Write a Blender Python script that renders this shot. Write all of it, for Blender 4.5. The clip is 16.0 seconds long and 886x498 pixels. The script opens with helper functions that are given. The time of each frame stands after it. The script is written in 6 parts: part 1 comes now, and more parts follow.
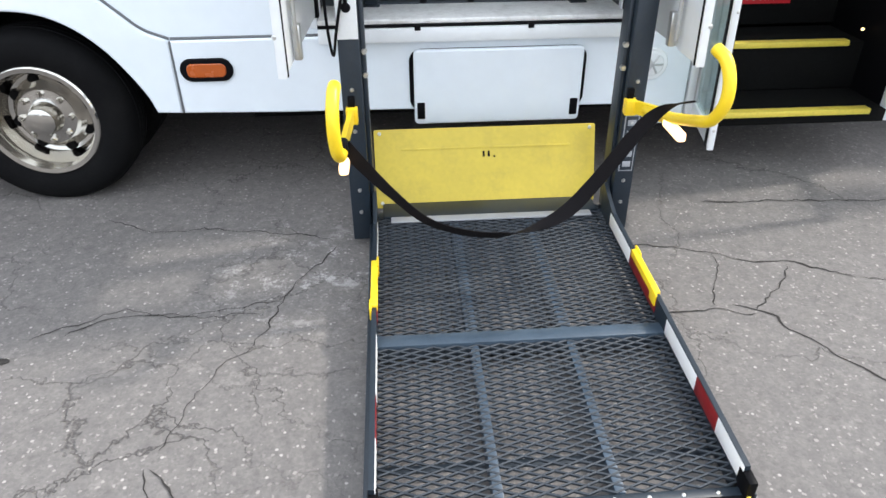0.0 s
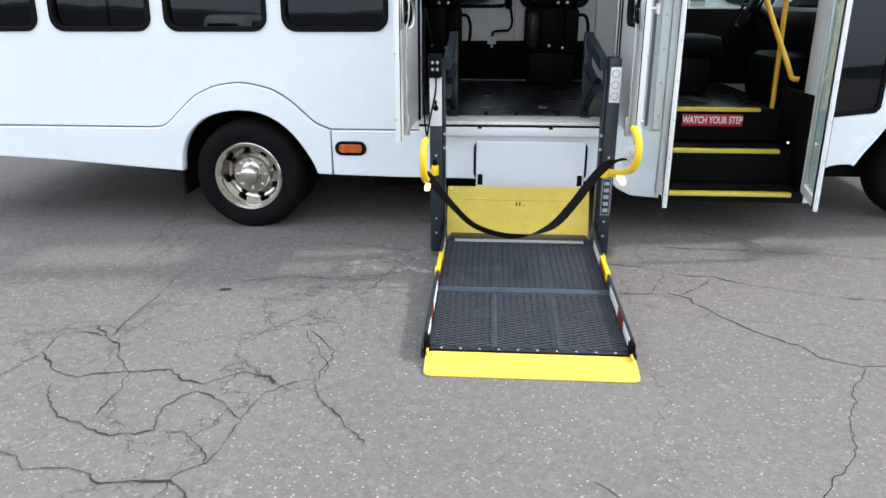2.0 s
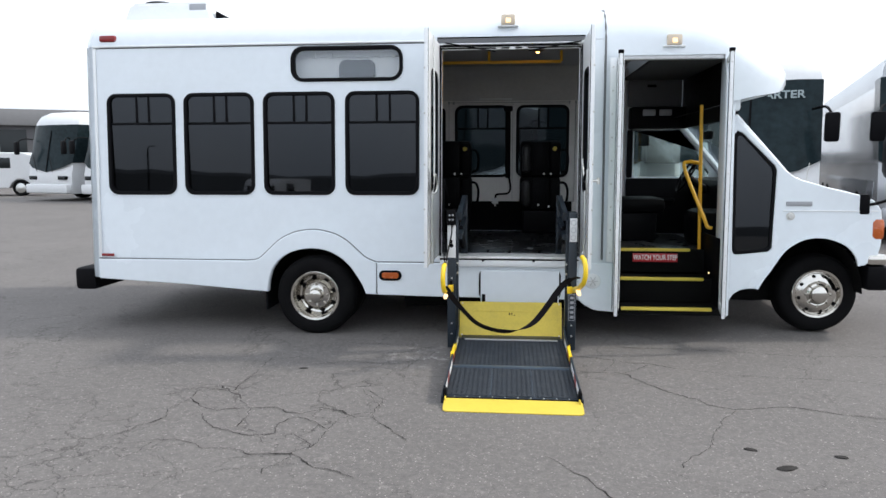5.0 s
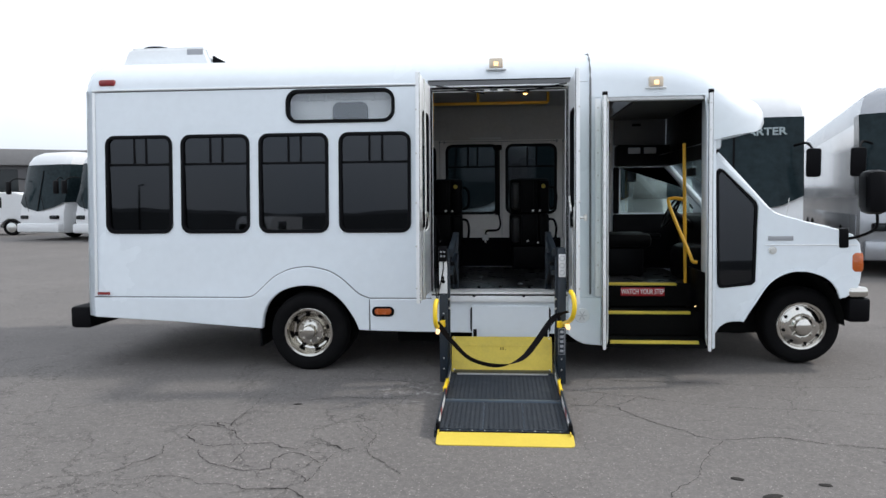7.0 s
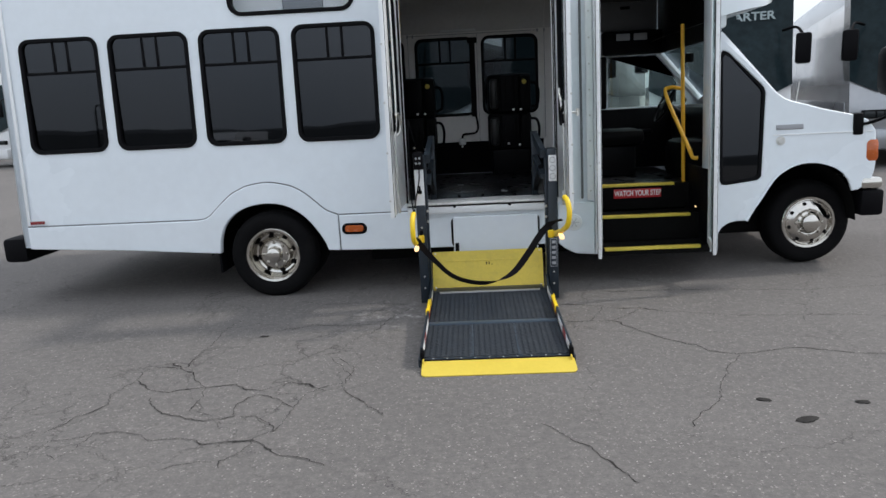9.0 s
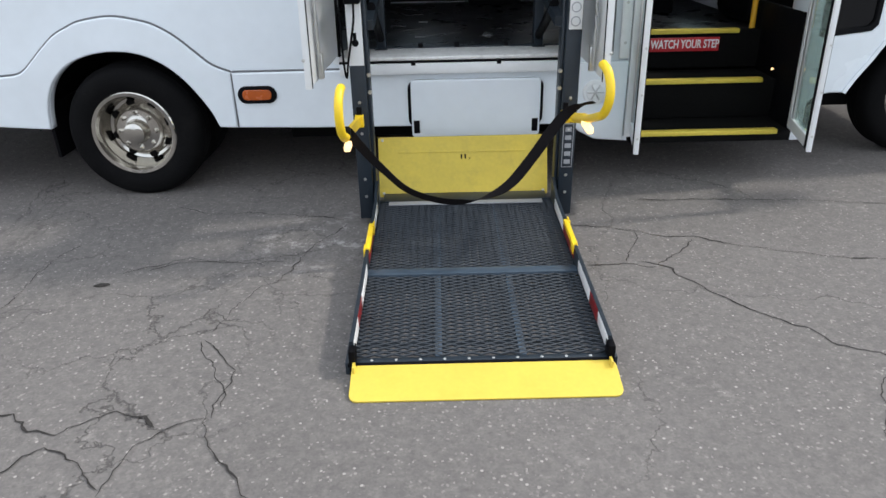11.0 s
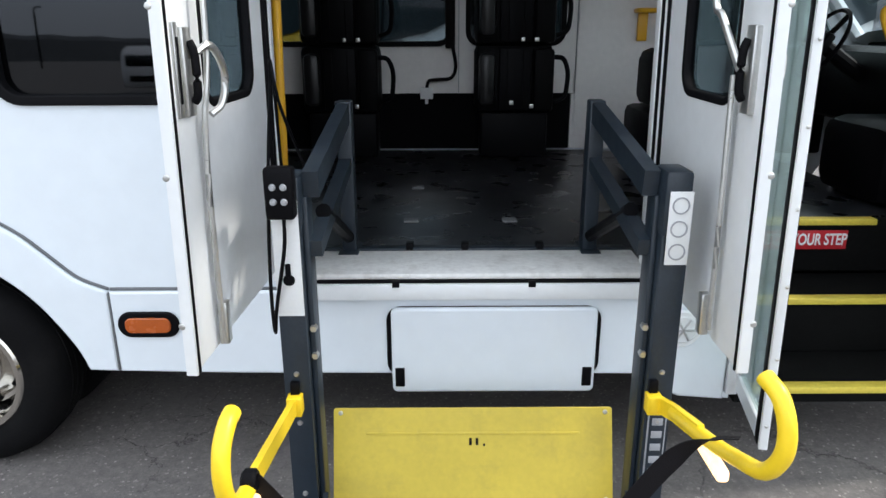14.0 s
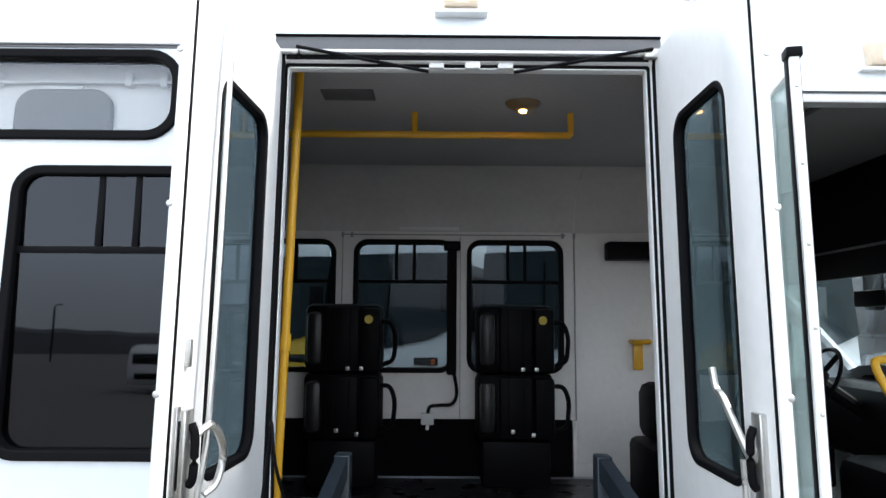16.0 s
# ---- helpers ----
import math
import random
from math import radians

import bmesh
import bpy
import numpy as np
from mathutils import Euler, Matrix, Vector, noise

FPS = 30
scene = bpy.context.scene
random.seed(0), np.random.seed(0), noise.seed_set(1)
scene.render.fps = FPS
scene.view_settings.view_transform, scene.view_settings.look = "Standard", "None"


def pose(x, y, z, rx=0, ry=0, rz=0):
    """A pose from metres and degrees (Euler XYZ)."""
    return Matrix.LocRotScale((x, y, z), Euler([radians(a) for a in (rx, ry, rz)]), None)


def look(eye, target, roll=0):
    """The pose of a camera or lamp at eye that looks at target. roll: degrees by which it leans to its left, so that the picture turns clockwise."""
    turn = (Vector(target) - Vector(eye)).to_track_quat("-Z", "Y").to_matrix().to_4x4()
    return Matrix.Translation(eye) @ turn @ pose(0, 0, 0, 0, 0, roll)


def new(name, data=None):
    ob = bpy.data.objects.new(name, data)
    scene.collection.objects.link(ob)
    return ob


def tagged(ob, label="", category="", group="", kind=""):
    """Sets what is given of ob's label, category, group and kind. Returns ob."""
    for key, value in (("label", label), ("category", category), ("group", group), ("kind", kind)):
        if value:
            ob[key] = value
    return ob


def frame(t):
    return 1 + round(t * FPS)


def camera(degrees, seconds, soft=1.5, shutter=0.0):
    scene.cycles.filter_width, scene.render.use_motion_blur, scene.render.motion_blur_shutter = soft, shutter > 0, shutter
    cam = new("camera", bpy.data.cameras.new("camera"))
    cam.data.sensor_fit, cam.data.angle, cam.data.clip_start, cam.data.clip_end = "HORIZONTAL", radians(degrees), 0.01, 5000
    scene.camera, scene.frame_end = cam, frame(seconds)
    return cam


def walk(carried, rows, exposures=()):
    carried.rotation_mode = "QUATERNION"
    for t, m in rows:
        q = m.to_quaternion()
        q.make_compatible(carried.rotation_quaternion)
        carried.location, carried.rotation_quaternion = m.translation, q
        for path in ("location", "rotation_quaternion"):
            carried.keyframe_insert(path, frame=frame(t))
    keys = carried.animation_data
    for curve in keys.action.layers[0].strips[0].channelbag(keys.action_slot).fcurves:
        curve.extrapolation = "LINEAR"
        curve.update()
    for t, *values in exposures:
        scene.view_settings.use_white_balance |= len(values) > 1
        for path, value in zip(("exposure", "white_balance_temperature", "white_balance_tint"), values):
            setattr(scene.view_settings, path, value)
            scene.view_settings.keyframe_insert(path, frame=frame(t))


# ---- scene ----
cam = camera(65.3, 16.0, soft=1.5)
PATH = [
    (0, (-0.329, -2.781, 1.402), (-0.213, -1.09, 0.341), -0.4),
    (0.5, (-0.251, -3.169, 1.395), (-0.341, -1.433, 0.406), -0.3),
    (1, (-0.218, -3.638, 1.422), (-0.303, -1.841, 0.548), -2.4),
    (1.5, (-0.246, -4.04, 1.461), (-0.363, -2.192, 0.705), -0.6),
    (2, (-0.164, -4.423, 1.469), (-0.295, -2.547, 0.789), -0.1),
    (2.5, (-0.196, -4.828, 1.485), (-0.288, -2.903, 0.951), 0.4),
    (3, (-0.205, -5.136, 1.515), (-0.309, -3.199, 1.027), 0.4),
    (3.5, (-0.094, -5.404, 1.512), (-0.255, -3.462, 1.061), 1.3),
    (4, (-0.109, -5.676, 1.521), (-0.254, -3.717, 1.146), -0.7),
    (4.5, (-0.13, -5.937, 1.533), (-0.247, -3.97, 1.192), -0.3),
    (5, (-0.025, -6.122, 1.561), (-0.209, -4.146, 1.315), -0.1),
    (5.2, (0.024, -6.19, 1.595), (-0.178, -4.208, 1.423), 0.3),
    (7.5, (-0.022, -6.248, 1.572), (-0.169, -4.258, 1.43), -0.4),
    (8, (0.008, -6.203, 1.573), (-0.138, -4.214, 1.419), 0.4),
    (8.5, (-0.001, -6.002, 1.543), (-0.155, -4.021, 1.312), -0.7),
    (9, (-0.088, -5.626, 1.503), (-0.179, -3.669, 1.101), -2.9),
    (9.5, (-0.116, -5.132, 1.437), (-0.159, -3.212, 0.88), -0.6),
    (9.7, (-0.132, -4.926, 1.438), (-0.199, -3.028, 0.809), -1.5),
    (11.8, (-0.066, -3.062, 1.336), (-0.032, -1.394, 0.233), -0.8),
    (12, (-0.049, -2.918, 1.3), (-0.049, -1.311, 0.11), -1.8),
    (12.5, (-0.033, -2.634, 1.259), (-0.067, -1.118, -0.045), 0.6),
    (13, (-0.075, -2.411, 1.291), (0.003, -0.843, 0.052), 2.3),
    (13.5, (-0.096, -2.254, 1.37), (-0.073, -0.509, 0.393), 1.6),
    (14, (-0.086, -2.17, 1.507), (-0.081, -0.266, 0.896), -0.2),
    (14.5, (-0.08, -2.171, 1.632), (-0.073, -0.189, 1.362), -0.4),
    (15, (-0.076, -2.143, 1.643), (-0.058, -0.143, 1.693), 0.8),
    (15.5, (-0.105, -2.135, 1.694), (-0.079, -0.15, 1.93), 0.5),
    (16, (-0.095, -2.13, 1.694), (-0.09, -0.142, 1.914), 0.4),
]
walk(cam, [(t, look(eye, target, roll)) for t, eye, target, roll in PATH],
     exposures=[(0, 1.17), (1.0, 1.06), (1.5, 1.0), (3.0, 0.88), (5.0, 0.52), (7.5, 0.3), (8.2, 0.3), (9.0, 0.18), (9.7, 0.36), (11.8, 0.54), (12.5, 0.5), (13.0, 0.58), (13.5, 0.9), (14.0, 1.0), (14.5, 1.2), (15.0, 1.2), (16.0, 1.32)])

# ---------------------------------------------------------------- world and sun
world = bpy.data.worlds.new("overcast_sky")
scene.world = world
world.use_nodes = True
wn, wl = world.node_tree.nodes, world.node_tree.links
sky = wn.new("ShaderNodeTexSky")
sky.sky_type = "NISHITA"
sky.sun_disc = False
sky.sun_elevation, sky.sun_rotation = radians(44.5), radians(79.6)
sky.air_density, sky.dust_density, sky.ozone_density = 1.0, 4.0, 1.0
cloud = wn.new("ShaderNodeTexNoise")
cloud.inputs["Scale"].default_value, cloud.inputs["Detail"].default_value = 2.2, 5
ramp = wn.new("ShaderNodeValToRGB")
ramp.color_ramp.elements[0].position, ramp.color_ramp.elements[0].color = 0.3, (7.1, 7.9, 9.0, 1)
ramp.color_ramp.elements[1].position, ramp.color_ramp.elements[1].color = 0.7, (9.1, 9.55, 10.2, 1)
mixw = wn.new("ShaderNodeMix")
mixw.data_type = "RGBA"
mixw.inputs["Factor"].default_value = 0.82
wl.new(cloud.outputs["Fac"], ramp.inputs["Fac"])
wl.new(sky.outputs["Color"], mixw.inputs[6])
wl.new(ramp.outputs["Color"], mixw.inputs[7])
tex, sepz, band, dim = wn.new("ShaderNodeTexCoord"), wn.new("ShaderNodeSeparateXYZ"), wn.new("ShaderNodeMapRange"), wn.new("ShaderNodeMix")
dim.data_type, dim.blend_type = "RGBA", "MULTIPLY"
dim.inputs["Factor"].default_value = 1.0
band.inputs["From Min"].default_value, band.inputs["From Max"].default_value = 0.0, 0.14
band.inputs["To Min"].default_value, band.inputs["To Max"].default_value = 0.62, 1.0   # the overcast is dimmer towards the horizon
wl.new(tex.outputs["Generated"], sepz.inputs["Vector"])
wl.new(sepz.outputs["Z"], band.inputs["Value"])
wl.new(mixw.outputs[2], dim.inputs[6])
wl.new(band.outputs["Result"], dim.inputs[7])
wl.new(dim.outputs[2], wn["Background"].inputs["Color"])
wn["Background"].inputs["Strength"].default_value = 0.13

sun = new("sun", bpy.data.lights.new("sun", "SUN"))
sun.data.energy, sun.data.angle, sun.data.color = 1.45, radians(4), (1.0, 0.96, 0.9)
sun.matrix_world = look((12, 2.2, 12), (0, 0, 0))

# ---------------------------------------------------------------- materials
def mat(name, color, rough=0.5, metal=0.0, vary=0.0, scale=8.0, bump=0.0, bscale=60.0, spec=0.5, coat=0.0, emit=None, estr=0.0, dirt=None, dirt_scale=2.0, dirt_amt=0.5):
    """Principled material with variation at two scales, optional stains and fine relief."""
    m = bpy.data.materials.new(name)
    m.use_nodes = True
    nt = m.node_tree
    n, l = nt.nodes, nt.links
    b = n["Principled BSDF"]
    b.inputs["Base Color"].default_value = (*color, 1)
    b.inputs["Roughness"].default_value = rough
    b.inputs["Metallic"].default_value = metal
    b.inputs["Specular IOR Level"].default_value = spec
    b.inputs["Coat Weight"].default_value = coat
    if emit:
        b.inputs["Emission Color"].default_value = (*emit, 1)
        b.inputs["Emission Strength"].default_value = estr
    geo = n.new("ShaderNodeTexCoord")
    if vary or dirt:
        big = n.new("ShaderNodeTexNoise")
        big.inputs["Scale"].default_value, big.inputs["Detail"].default_value = scale, 4
        fine = n.new("ShaderNodeTexNoise")
        fine.inputs["Scale"].default_value, fine.inputs["Detail"].default_value = scale * 9, 3
        l.new(geo.outputs["Object"], big.inputs["Vector"])
        l.new(geo.outputs["Object"], fine.inputs["Vector"])
        add = n.new("ShaderNodeMath")
        add.operation = "ADD"
        l.new(big.outputs["Fac"], add.inputs[0])
        l.new(fine.outputs["Fac"], add.inputs[1])
        rng = n.new("ShaderNodeMapRange")
        rng.inputs["From Min"].default_value, rng.inputs["From Max"].default_value = 0.6, 1.4
        rng.inputs["To Min"].default_value, rng.inputs["To Max"].default_value = 1 - vary, 1 + vary
        l.new(add.outputs[0], rng.inputs["Value"])
        mul = n.new("ShaderNodeMix")
        mul.data_type, mul.blend_type = "RGBA", "MULTIPLY"
        mul.inputs["Factor"].default_value = 1
        mul.inputs[6].default_value = (*color, 1)
        l.new(rng.outputs["Result"], mul.inputs[7])
        out = mul.outputs[2]
        if dirt:
            st = n.new("ShaderNodeTexNoise")
            st.inputs["Scale"].default_value, st.inputs["Detail"].default_value, st.inputs["Roughness"].default_value = dirt_scale, 8, 0.7
            l.new(geo.outputs["Object"], st.inputs["Vector"])
            cr = n.new("ShaderNodeMapRange")
            cr.inputs["From Min"].default_value, cr.inputs["From Max"].default_value = 0.5, 0.72
            cr.inputs["To Max"].default_value = dirt_amt
            l.new(st.outputs["Fac"], cr.inputs["Value"])
            mx = n.new("ShaderNodeMix")
            mx.data_type = "RGBA"
            mx.inputs[7].default_value = (*dirt, 1)
            l.new(cr.outputs["Result"], mx.inputs["Factor"])
            l.new(out, mx.inputs[6])
            out = mx.outputs[2]
        l.new(out, b.inputs["Base Color"])
        rr = n.new("ShaderNodeMapRange")
        rr.inputs["To Min"].default_value, rr.inputs["To Max"].default_value = max(0.03, rough - 0.08), min(1, rough + 0.1)
        l.new(big.outputs["Fac"], rr.inputs["Value"])
        l.new(rr.outputs["Result"], b.inputs["Roughness"])
    if bump:
        bn = n.new("ShaderNodeTexNoise")
        bn.inputs["Scale"].default_value, bn.inputs["Detail"].default_value = bscale, 4
        l.new(geo.outputs["Object"], bn.inputs["Vector"])
        bp = n.new("ShaderNodeBump")
        bp.inputs["Strength"].default_value, bp.inputs["Distance"].default_value = bump, 0.004
        l.new(bn.outputs["Fac"], bp.inputs["Height"])
        l.new(bp.outputs["Normal"], b.inputs["Normal"])
    return m


def glass(name, tint, rough=0.02, gloss=1.0):
    """A thin pane: tinted see-through with a Fresnel reflection."""
    m = bpy.data.materials.new(name)
    m.use_nodes = True
    n, l = m.node_tree.nodes, m.node_tree.links
    n.remove(n["Principled BSDF"])
    tr, gl, mx, fr = n.new("ShaderNodeBsdfTransparent"), n.new("ShaderNodeBsdfGlossy"), n.new("ShaderNodeMixShader"), n.new("ShaderNodeLayerWeight")
    tr.inputs["Color"].default_value = (*tint, 1)
    gl.inputs["Color"].default_value = (gloss * 0.9, gloss * 0.95, gloss * 1.04, 1)
    gl.inputs["Roughness"].default_value = rough
    fr.inputs["Blend"].default_value = 0.5
    pw, ad = n.new("ShaderNodeMath"), n.new("ShaderNodeMath")
    pw.operation, ad.operation = "POWER", "MULTIPLY_ADD"
    pw.inputs[1].default_value = 5.0
    ad.inputs[1].default_value, ad.inputs[2].default_value = 0.95, 0.05
    l.new(fr.outputs["Facing"], pw.inputs[0])
    l.new(pw.outputs[0], ad.inputs[0])
    l.new(ad.outputs[0], mx.inputs["Fac"])
    l.new(tr.outputs["BSDF"], mx.inputs[1])
    l.new(gl.outputs["BSDF"], mx.inputs[2])
    l.new(mx.outputs["Shader"], n["Material Output"].inputs["Surface"])
    return m


def hazy_glass():
    """Greenish door glass: part see-through, part milky."""
    m = glass("hazy_door_glass", (0.7, 0.78, 0.74))
    n, l = m.node_tree.nodes, m.node_tree.links
    milk, mx = n.new("ShaderNodeBsdfDiffuse"), n.new("ShaderNodeMixShader")
    milk.inputs["Color"].default_value = (0.5, 0.6, 0.56, 1)
    mx.inputs["Fac"].default_value = 0.2
    last = n["Material Output"].inputs["Surface"].links[0].from_socket
    l.new(last, mx.inputs[1])
    l.new(milk.outputs["BSDF"], mx.inputs[2])
    l.new(mx.outputs["Shader"], n["Material Output"].inputs["Surface"])
    return m


def asphalt_material():
    m = bpy.data.materials.new("aged_asphalt")
    m.use_nodes = True
    n, l = m.node_tree.nodes, m.node_tree.links
    b = n["Principled BSDF"]
    b.inputs["Roughness"].default_value = 0.92
    b.inputs["Specular IOR Level"].default_value = 0.25
    co = n.new("ShaderNodeTexCoord")

    def noise_node(scale, detail=4, rough=0.6, vec=None):
        t = n.new("ShaderNodeTexNoise")
        t.inputs["Scale"].default_value, t.inputs["Detail"].default_value, t.inputs["Roughness"].default_value = scale, detail, rough
        l.new(vec or co.outputs["Object"], t.inputs["Vector"])
        return t

    def rng(src, a, c, lo, hi):
        r = n.new("ShaderNodeMapRange")
        r.inputs["From Min"].default_value, r.inputs["From Max"].default_value = a, c
        r.inputs["To Min"].default_value, r.inputs["To Max"].default_value = lo, hi
        l.new(src, r.inputs["Value"])
        return r.outputs["Result"]

    def mix(fac, a, c, blend="MIX"):
        x = n.new("ShaderNodeMix")
        x.data_type, x.blend_type = "RGBA", blend
        for sock, v in ((x.inputs["Factor"], fac), (x.inputs[6], a), (x.inputs[7], c)):
            if isinstance(v, (int, float)):
                sock.default_value = v
            elif isinstance(v, tuple):
                sock.default_value = (*v, 1)
            else:
                l.new(v, sock)
        return x.outputs[2]

    def math_node(op, a, c):
        x = n.new("ShaderNodeMath")
        x.operation = op
        for i, v in enumerate((a, c)):
            if isinstance(v, (int, float)):
                x.inputs[i].default_value = v
            else:
                l.new(v, x.inputs[i])
        return x.outputs[0]

    base = mix(rng(noise_node(0.5, 5).outputs["Fac"], 0.35, 0.65, 0, 1), (0.143, 0.133, 0.128), (0.186, 0.173, 0.165))
    base = mix(rng(noise_node(3.0, 6, 0.7).outputs["Fac"], 0.35, 0.7, 0, 0.5), base, (0.14, 0.13, 0.125))
    base = mix(rng(noise_node(22, 6, 0.75).outputs["Fac"], 0.4, 0.62, 0, 0.5), base, (0.235, 0.217, 0.203))
    base = mix(rng(noise_node(31, 6, 0.7).outputs["Fac"], 0.52, 0.68, 0, 0.5), base, (0.1, 0.094, 0.09))
    # stones of the surface, light and dark
    vor = n.new("ShaderNodeTexVoronoi")
    vor.inputs["Scale"].default_value = 130
    l.new(co.outputs["Object"], vor.inputs["Vector"])
    sep = n.new("ShaderNodeSeparateColor")
    l.new(vor.outputs["Color"], sep.inputs["Color"])
    base = mix(rng(sep.outputs["Red"], 0.0, 1.0, 0.0, 0.4), base, (0.1, 0.094, 0.09))
    base = mix(rng(sep.outputs["Green"], 0.95, 1.0, 0.0, 0.5), base, (0.42, 0.39, 0.36))
    # pale scuffs
    vor2 = n.new("ShaderNodeTexVoronoi")
    vor2.inputs["Scale"].default_value = 75
    l.new(co.outputs["Object"], vor2.inputs["Vector"])
    sep2 = n.new("ShaderNodeSeparateColor")
    l.new(vor2.outputs["Color"], sep2.inputs["Color"])
    chip = math_node("MULTIPLY", rng(sep2.outputs["Red"], 0.975, 0.982, 0, 0.65), rng(vor2.outputs["Distance"], 0.42, 0.3, 0, 1))
    base = mix(chip, base, (0.46, 0.43, 0.4))
    base = mix(rng(noise_node(5.5, 8, 0.75).outputs["Fac"], 0.6, 0.72, 0, 0.6), base, (0.3, 0.28, 0.26))
    # a chalky scrape beside the lift
    dist = n.new("ShaderNodeVectorMath")
    dist.operation = "DISTANCE"
    l.new(co.outputs["Object"], dist.inputs[0])
    dist.inputs[1].default_value = (-0.7, -0.66, 0)
    near = rng(dist.outputs["Value"], 0.48, 0.1, 0, 1)
    scrape = math_node("MULTIPLY", near, rng(noise_node(9.0, 9, 0.8).outputs["Fac"], 0.53, 0.61, 0, 0.65))
    base = mix(scrape, base, (0.5, 0.48, 0.46))
    # net of cracks
    warp = noise_node(1.6, 6, 0.65)
    vadd = n.new("ShaderNodeVectorMath")
    vadd.operation = "MULTIPLY_ADD"
    l.new(warp.outputs["Color"], vadd.inputs[0])
    vadd.inputs[1].default_value = (0.8, 0.8, 0)
    l.new(co.outputs["Object"], vadd.inputs[2])

    def cracks(scale, width):
        v = n.new("ShaderNodeTexVoronoi")
        v.feature = "DISTANCE_TO_EDGE"
        v.inputs["Scale"].default_value = scale
        l.new(vadd.outputs[0], v.inputs["Vector"])
        return rng(v.outputs["Distance"], 0.0, width, 1, 0)

    big = cracks(0.62, 0.004)
    small = cracks(2.4, 0.012)
    # the finer net covers only the worn patches
    sx = n.new("ShaderNodeSeparateXYZ")
    l.new(co.outputs["Object"], sx.inputs["Vector"])
    patch = rng(noise_node(0.55, 3).outputs["Fac"], 0.42, 0.54, 0.1, 0.9)
    side = rng(sx.outputs["X"], 0.6, -0.9, 0, 1)
    small = math_node("MULTIPLY", math_node("MULTIPLY", small, patch), side)
    gaps = rng(noise_node(1.1, 3).outputs["Fac"], 0.42, 0.58, 0.05, 0.8)
    crack = math_node("MAXIMUM", math_node("MULTIPLY", big, gaps), small)
    base = mix(math_node("MULTIPLY", crack, 0.66), base, (0.035, 0.032, 0.03))
    l.new(base, b.inputs["Base Color"])
    h = math_node("SUBTRACT", math_node("ADD", math_node("MULTIPLY", sep.outputs["Red"], 0.5), noise_node(40, 4).outputs["Fac"]), math_node("MULTIPLY", crack, 3.0))
    bp = n.new("ShaderNodeBump")
    bp.inputs["Strength"].default_value, bp.inputs["Distance"].default_value = 0.55, 0.004
    l.new(h, bp.inputs["Height"])
    l.new(bp.outputs["Normal"], b.inputs["Normal"])
    return m


M_ASPHALT = asphalt_material()
M_WHITE = mat("white_gelcoat", (0.77, 0.825, 0.87), 0.24, vary=0.03, scale=1.5, coat=0.3, dirt=(0.6, 0.6, 0.58), dirt_scale=1.2, dirt_amt=0.1)
M_WHITE2 = mat("white_painted_metal", (0.81, 0.83, 0.84), 0.32, vary=0.04, scale=3)
M_ALU = mat("brushed_aluminium", (0.62, 0.63, 0.64), 0.35, 0.85, vary=0.1, scale=12, bump=0.08, bscale=200)
M_ALUW = mat("worn_sill_aluminium", (0.82, 0.82, 0.8), 0.5, 0.1, vary=0.12, scale=6, dirt=(0.5, 0.48, 0.45), dirt_scale=14, dirt_amt=0.6)
M_CHROME = mat("polished_wheel_steel", (0.6, 0.58, 0.54), 0.07, 1.0, vary=0.06, scale=20)
M_STEEL = mat("plated_steel", (0.6, 0.6, 0.58), 0.3, 0.9, vary=0.12, scale=30)
M_RUBBER = mat("black_rubber", (0.005, 0.005, 0.006), 0.6, spec=0.08, vary=0.2, scale=10, bump=0.1, bscale=120)
M_TYRE = mat("tyre_rubber", (0.0045, 0.0045, 0.005), 0.8, spec=0.1, vary=0.25, scale=9, bump=0.2, bscale=90, dirt=(0.013, 0.0125, 0.012), dirt_scale=5, dirt_amt=0.4)
M_GREY = mat("blue_grey_paint", (0.012, 0.02, 0.03), 0.42, 0.0, vary=0.2, scale=14, bump=0.05, bscale=150, dirt=(0.03, 0.038, 0.046), dirt_scale=12, dirt_amt=0.35)
M_MESH = mat("worn_expanded_steel", (0.021, 0.028, 0.037), 0.6, 0.0, vary=0.25, scale=14, dirt=(0.06, 0.068, 0.075), dirt_scale=6, dirt_amt=0.4)
M_YELLOW = mat("bright_yellow_paint", (0.7, 0.53, 0.07), 0.4, vary=0.05, scale=7, dirt=(0.62, 0.44, 0.05), dirt_scale=6, dirt_amt=0.5)
M_YELLOWOLD = mat("dull_yellow_paint", (0.6, 0.46, 0.055), 0.45, vary=0.08, scale=6, dirt=(0.34, 0.26, 0.05), dirt_scale=9, dirt_amt=0.4)
M_YELLOWTUBE = mat("yellow_vinyl_tube", (0.9, 0.62, 0.02), 0.38, vary=0.05, scale=9)
M_AMBERRAIL = mat("yellow_powder_coat", (0.78, 0.42, 0.025), 0.35, vary=0.05, scale=9)
M_NOSE = mat("yellow_step_nosing", (0.66, 0.52, 0.07), 0.55, vary=0.15, scale=12, bump=0.2, bscale=90)
M_BLACK = mat("black_plastic", (0.004, 0.004, 0.005), 0.45, spec=0.07, vary=0.15, scale=20, bump=0.1, bscale=220)
M_STRAP = mat("black_webbing", (0.01, 0.009, 0.01), 0.85, spec=0.1, vary=0.15, scale=40, bump=0.4, bscale=260)
M_VINYL = mat("black_seat_vinyl", (0.003, 0.003, 0.0035), 0.5, spec=0.07, vary=0.2, scale=16, bump=0.15, bscale=180)
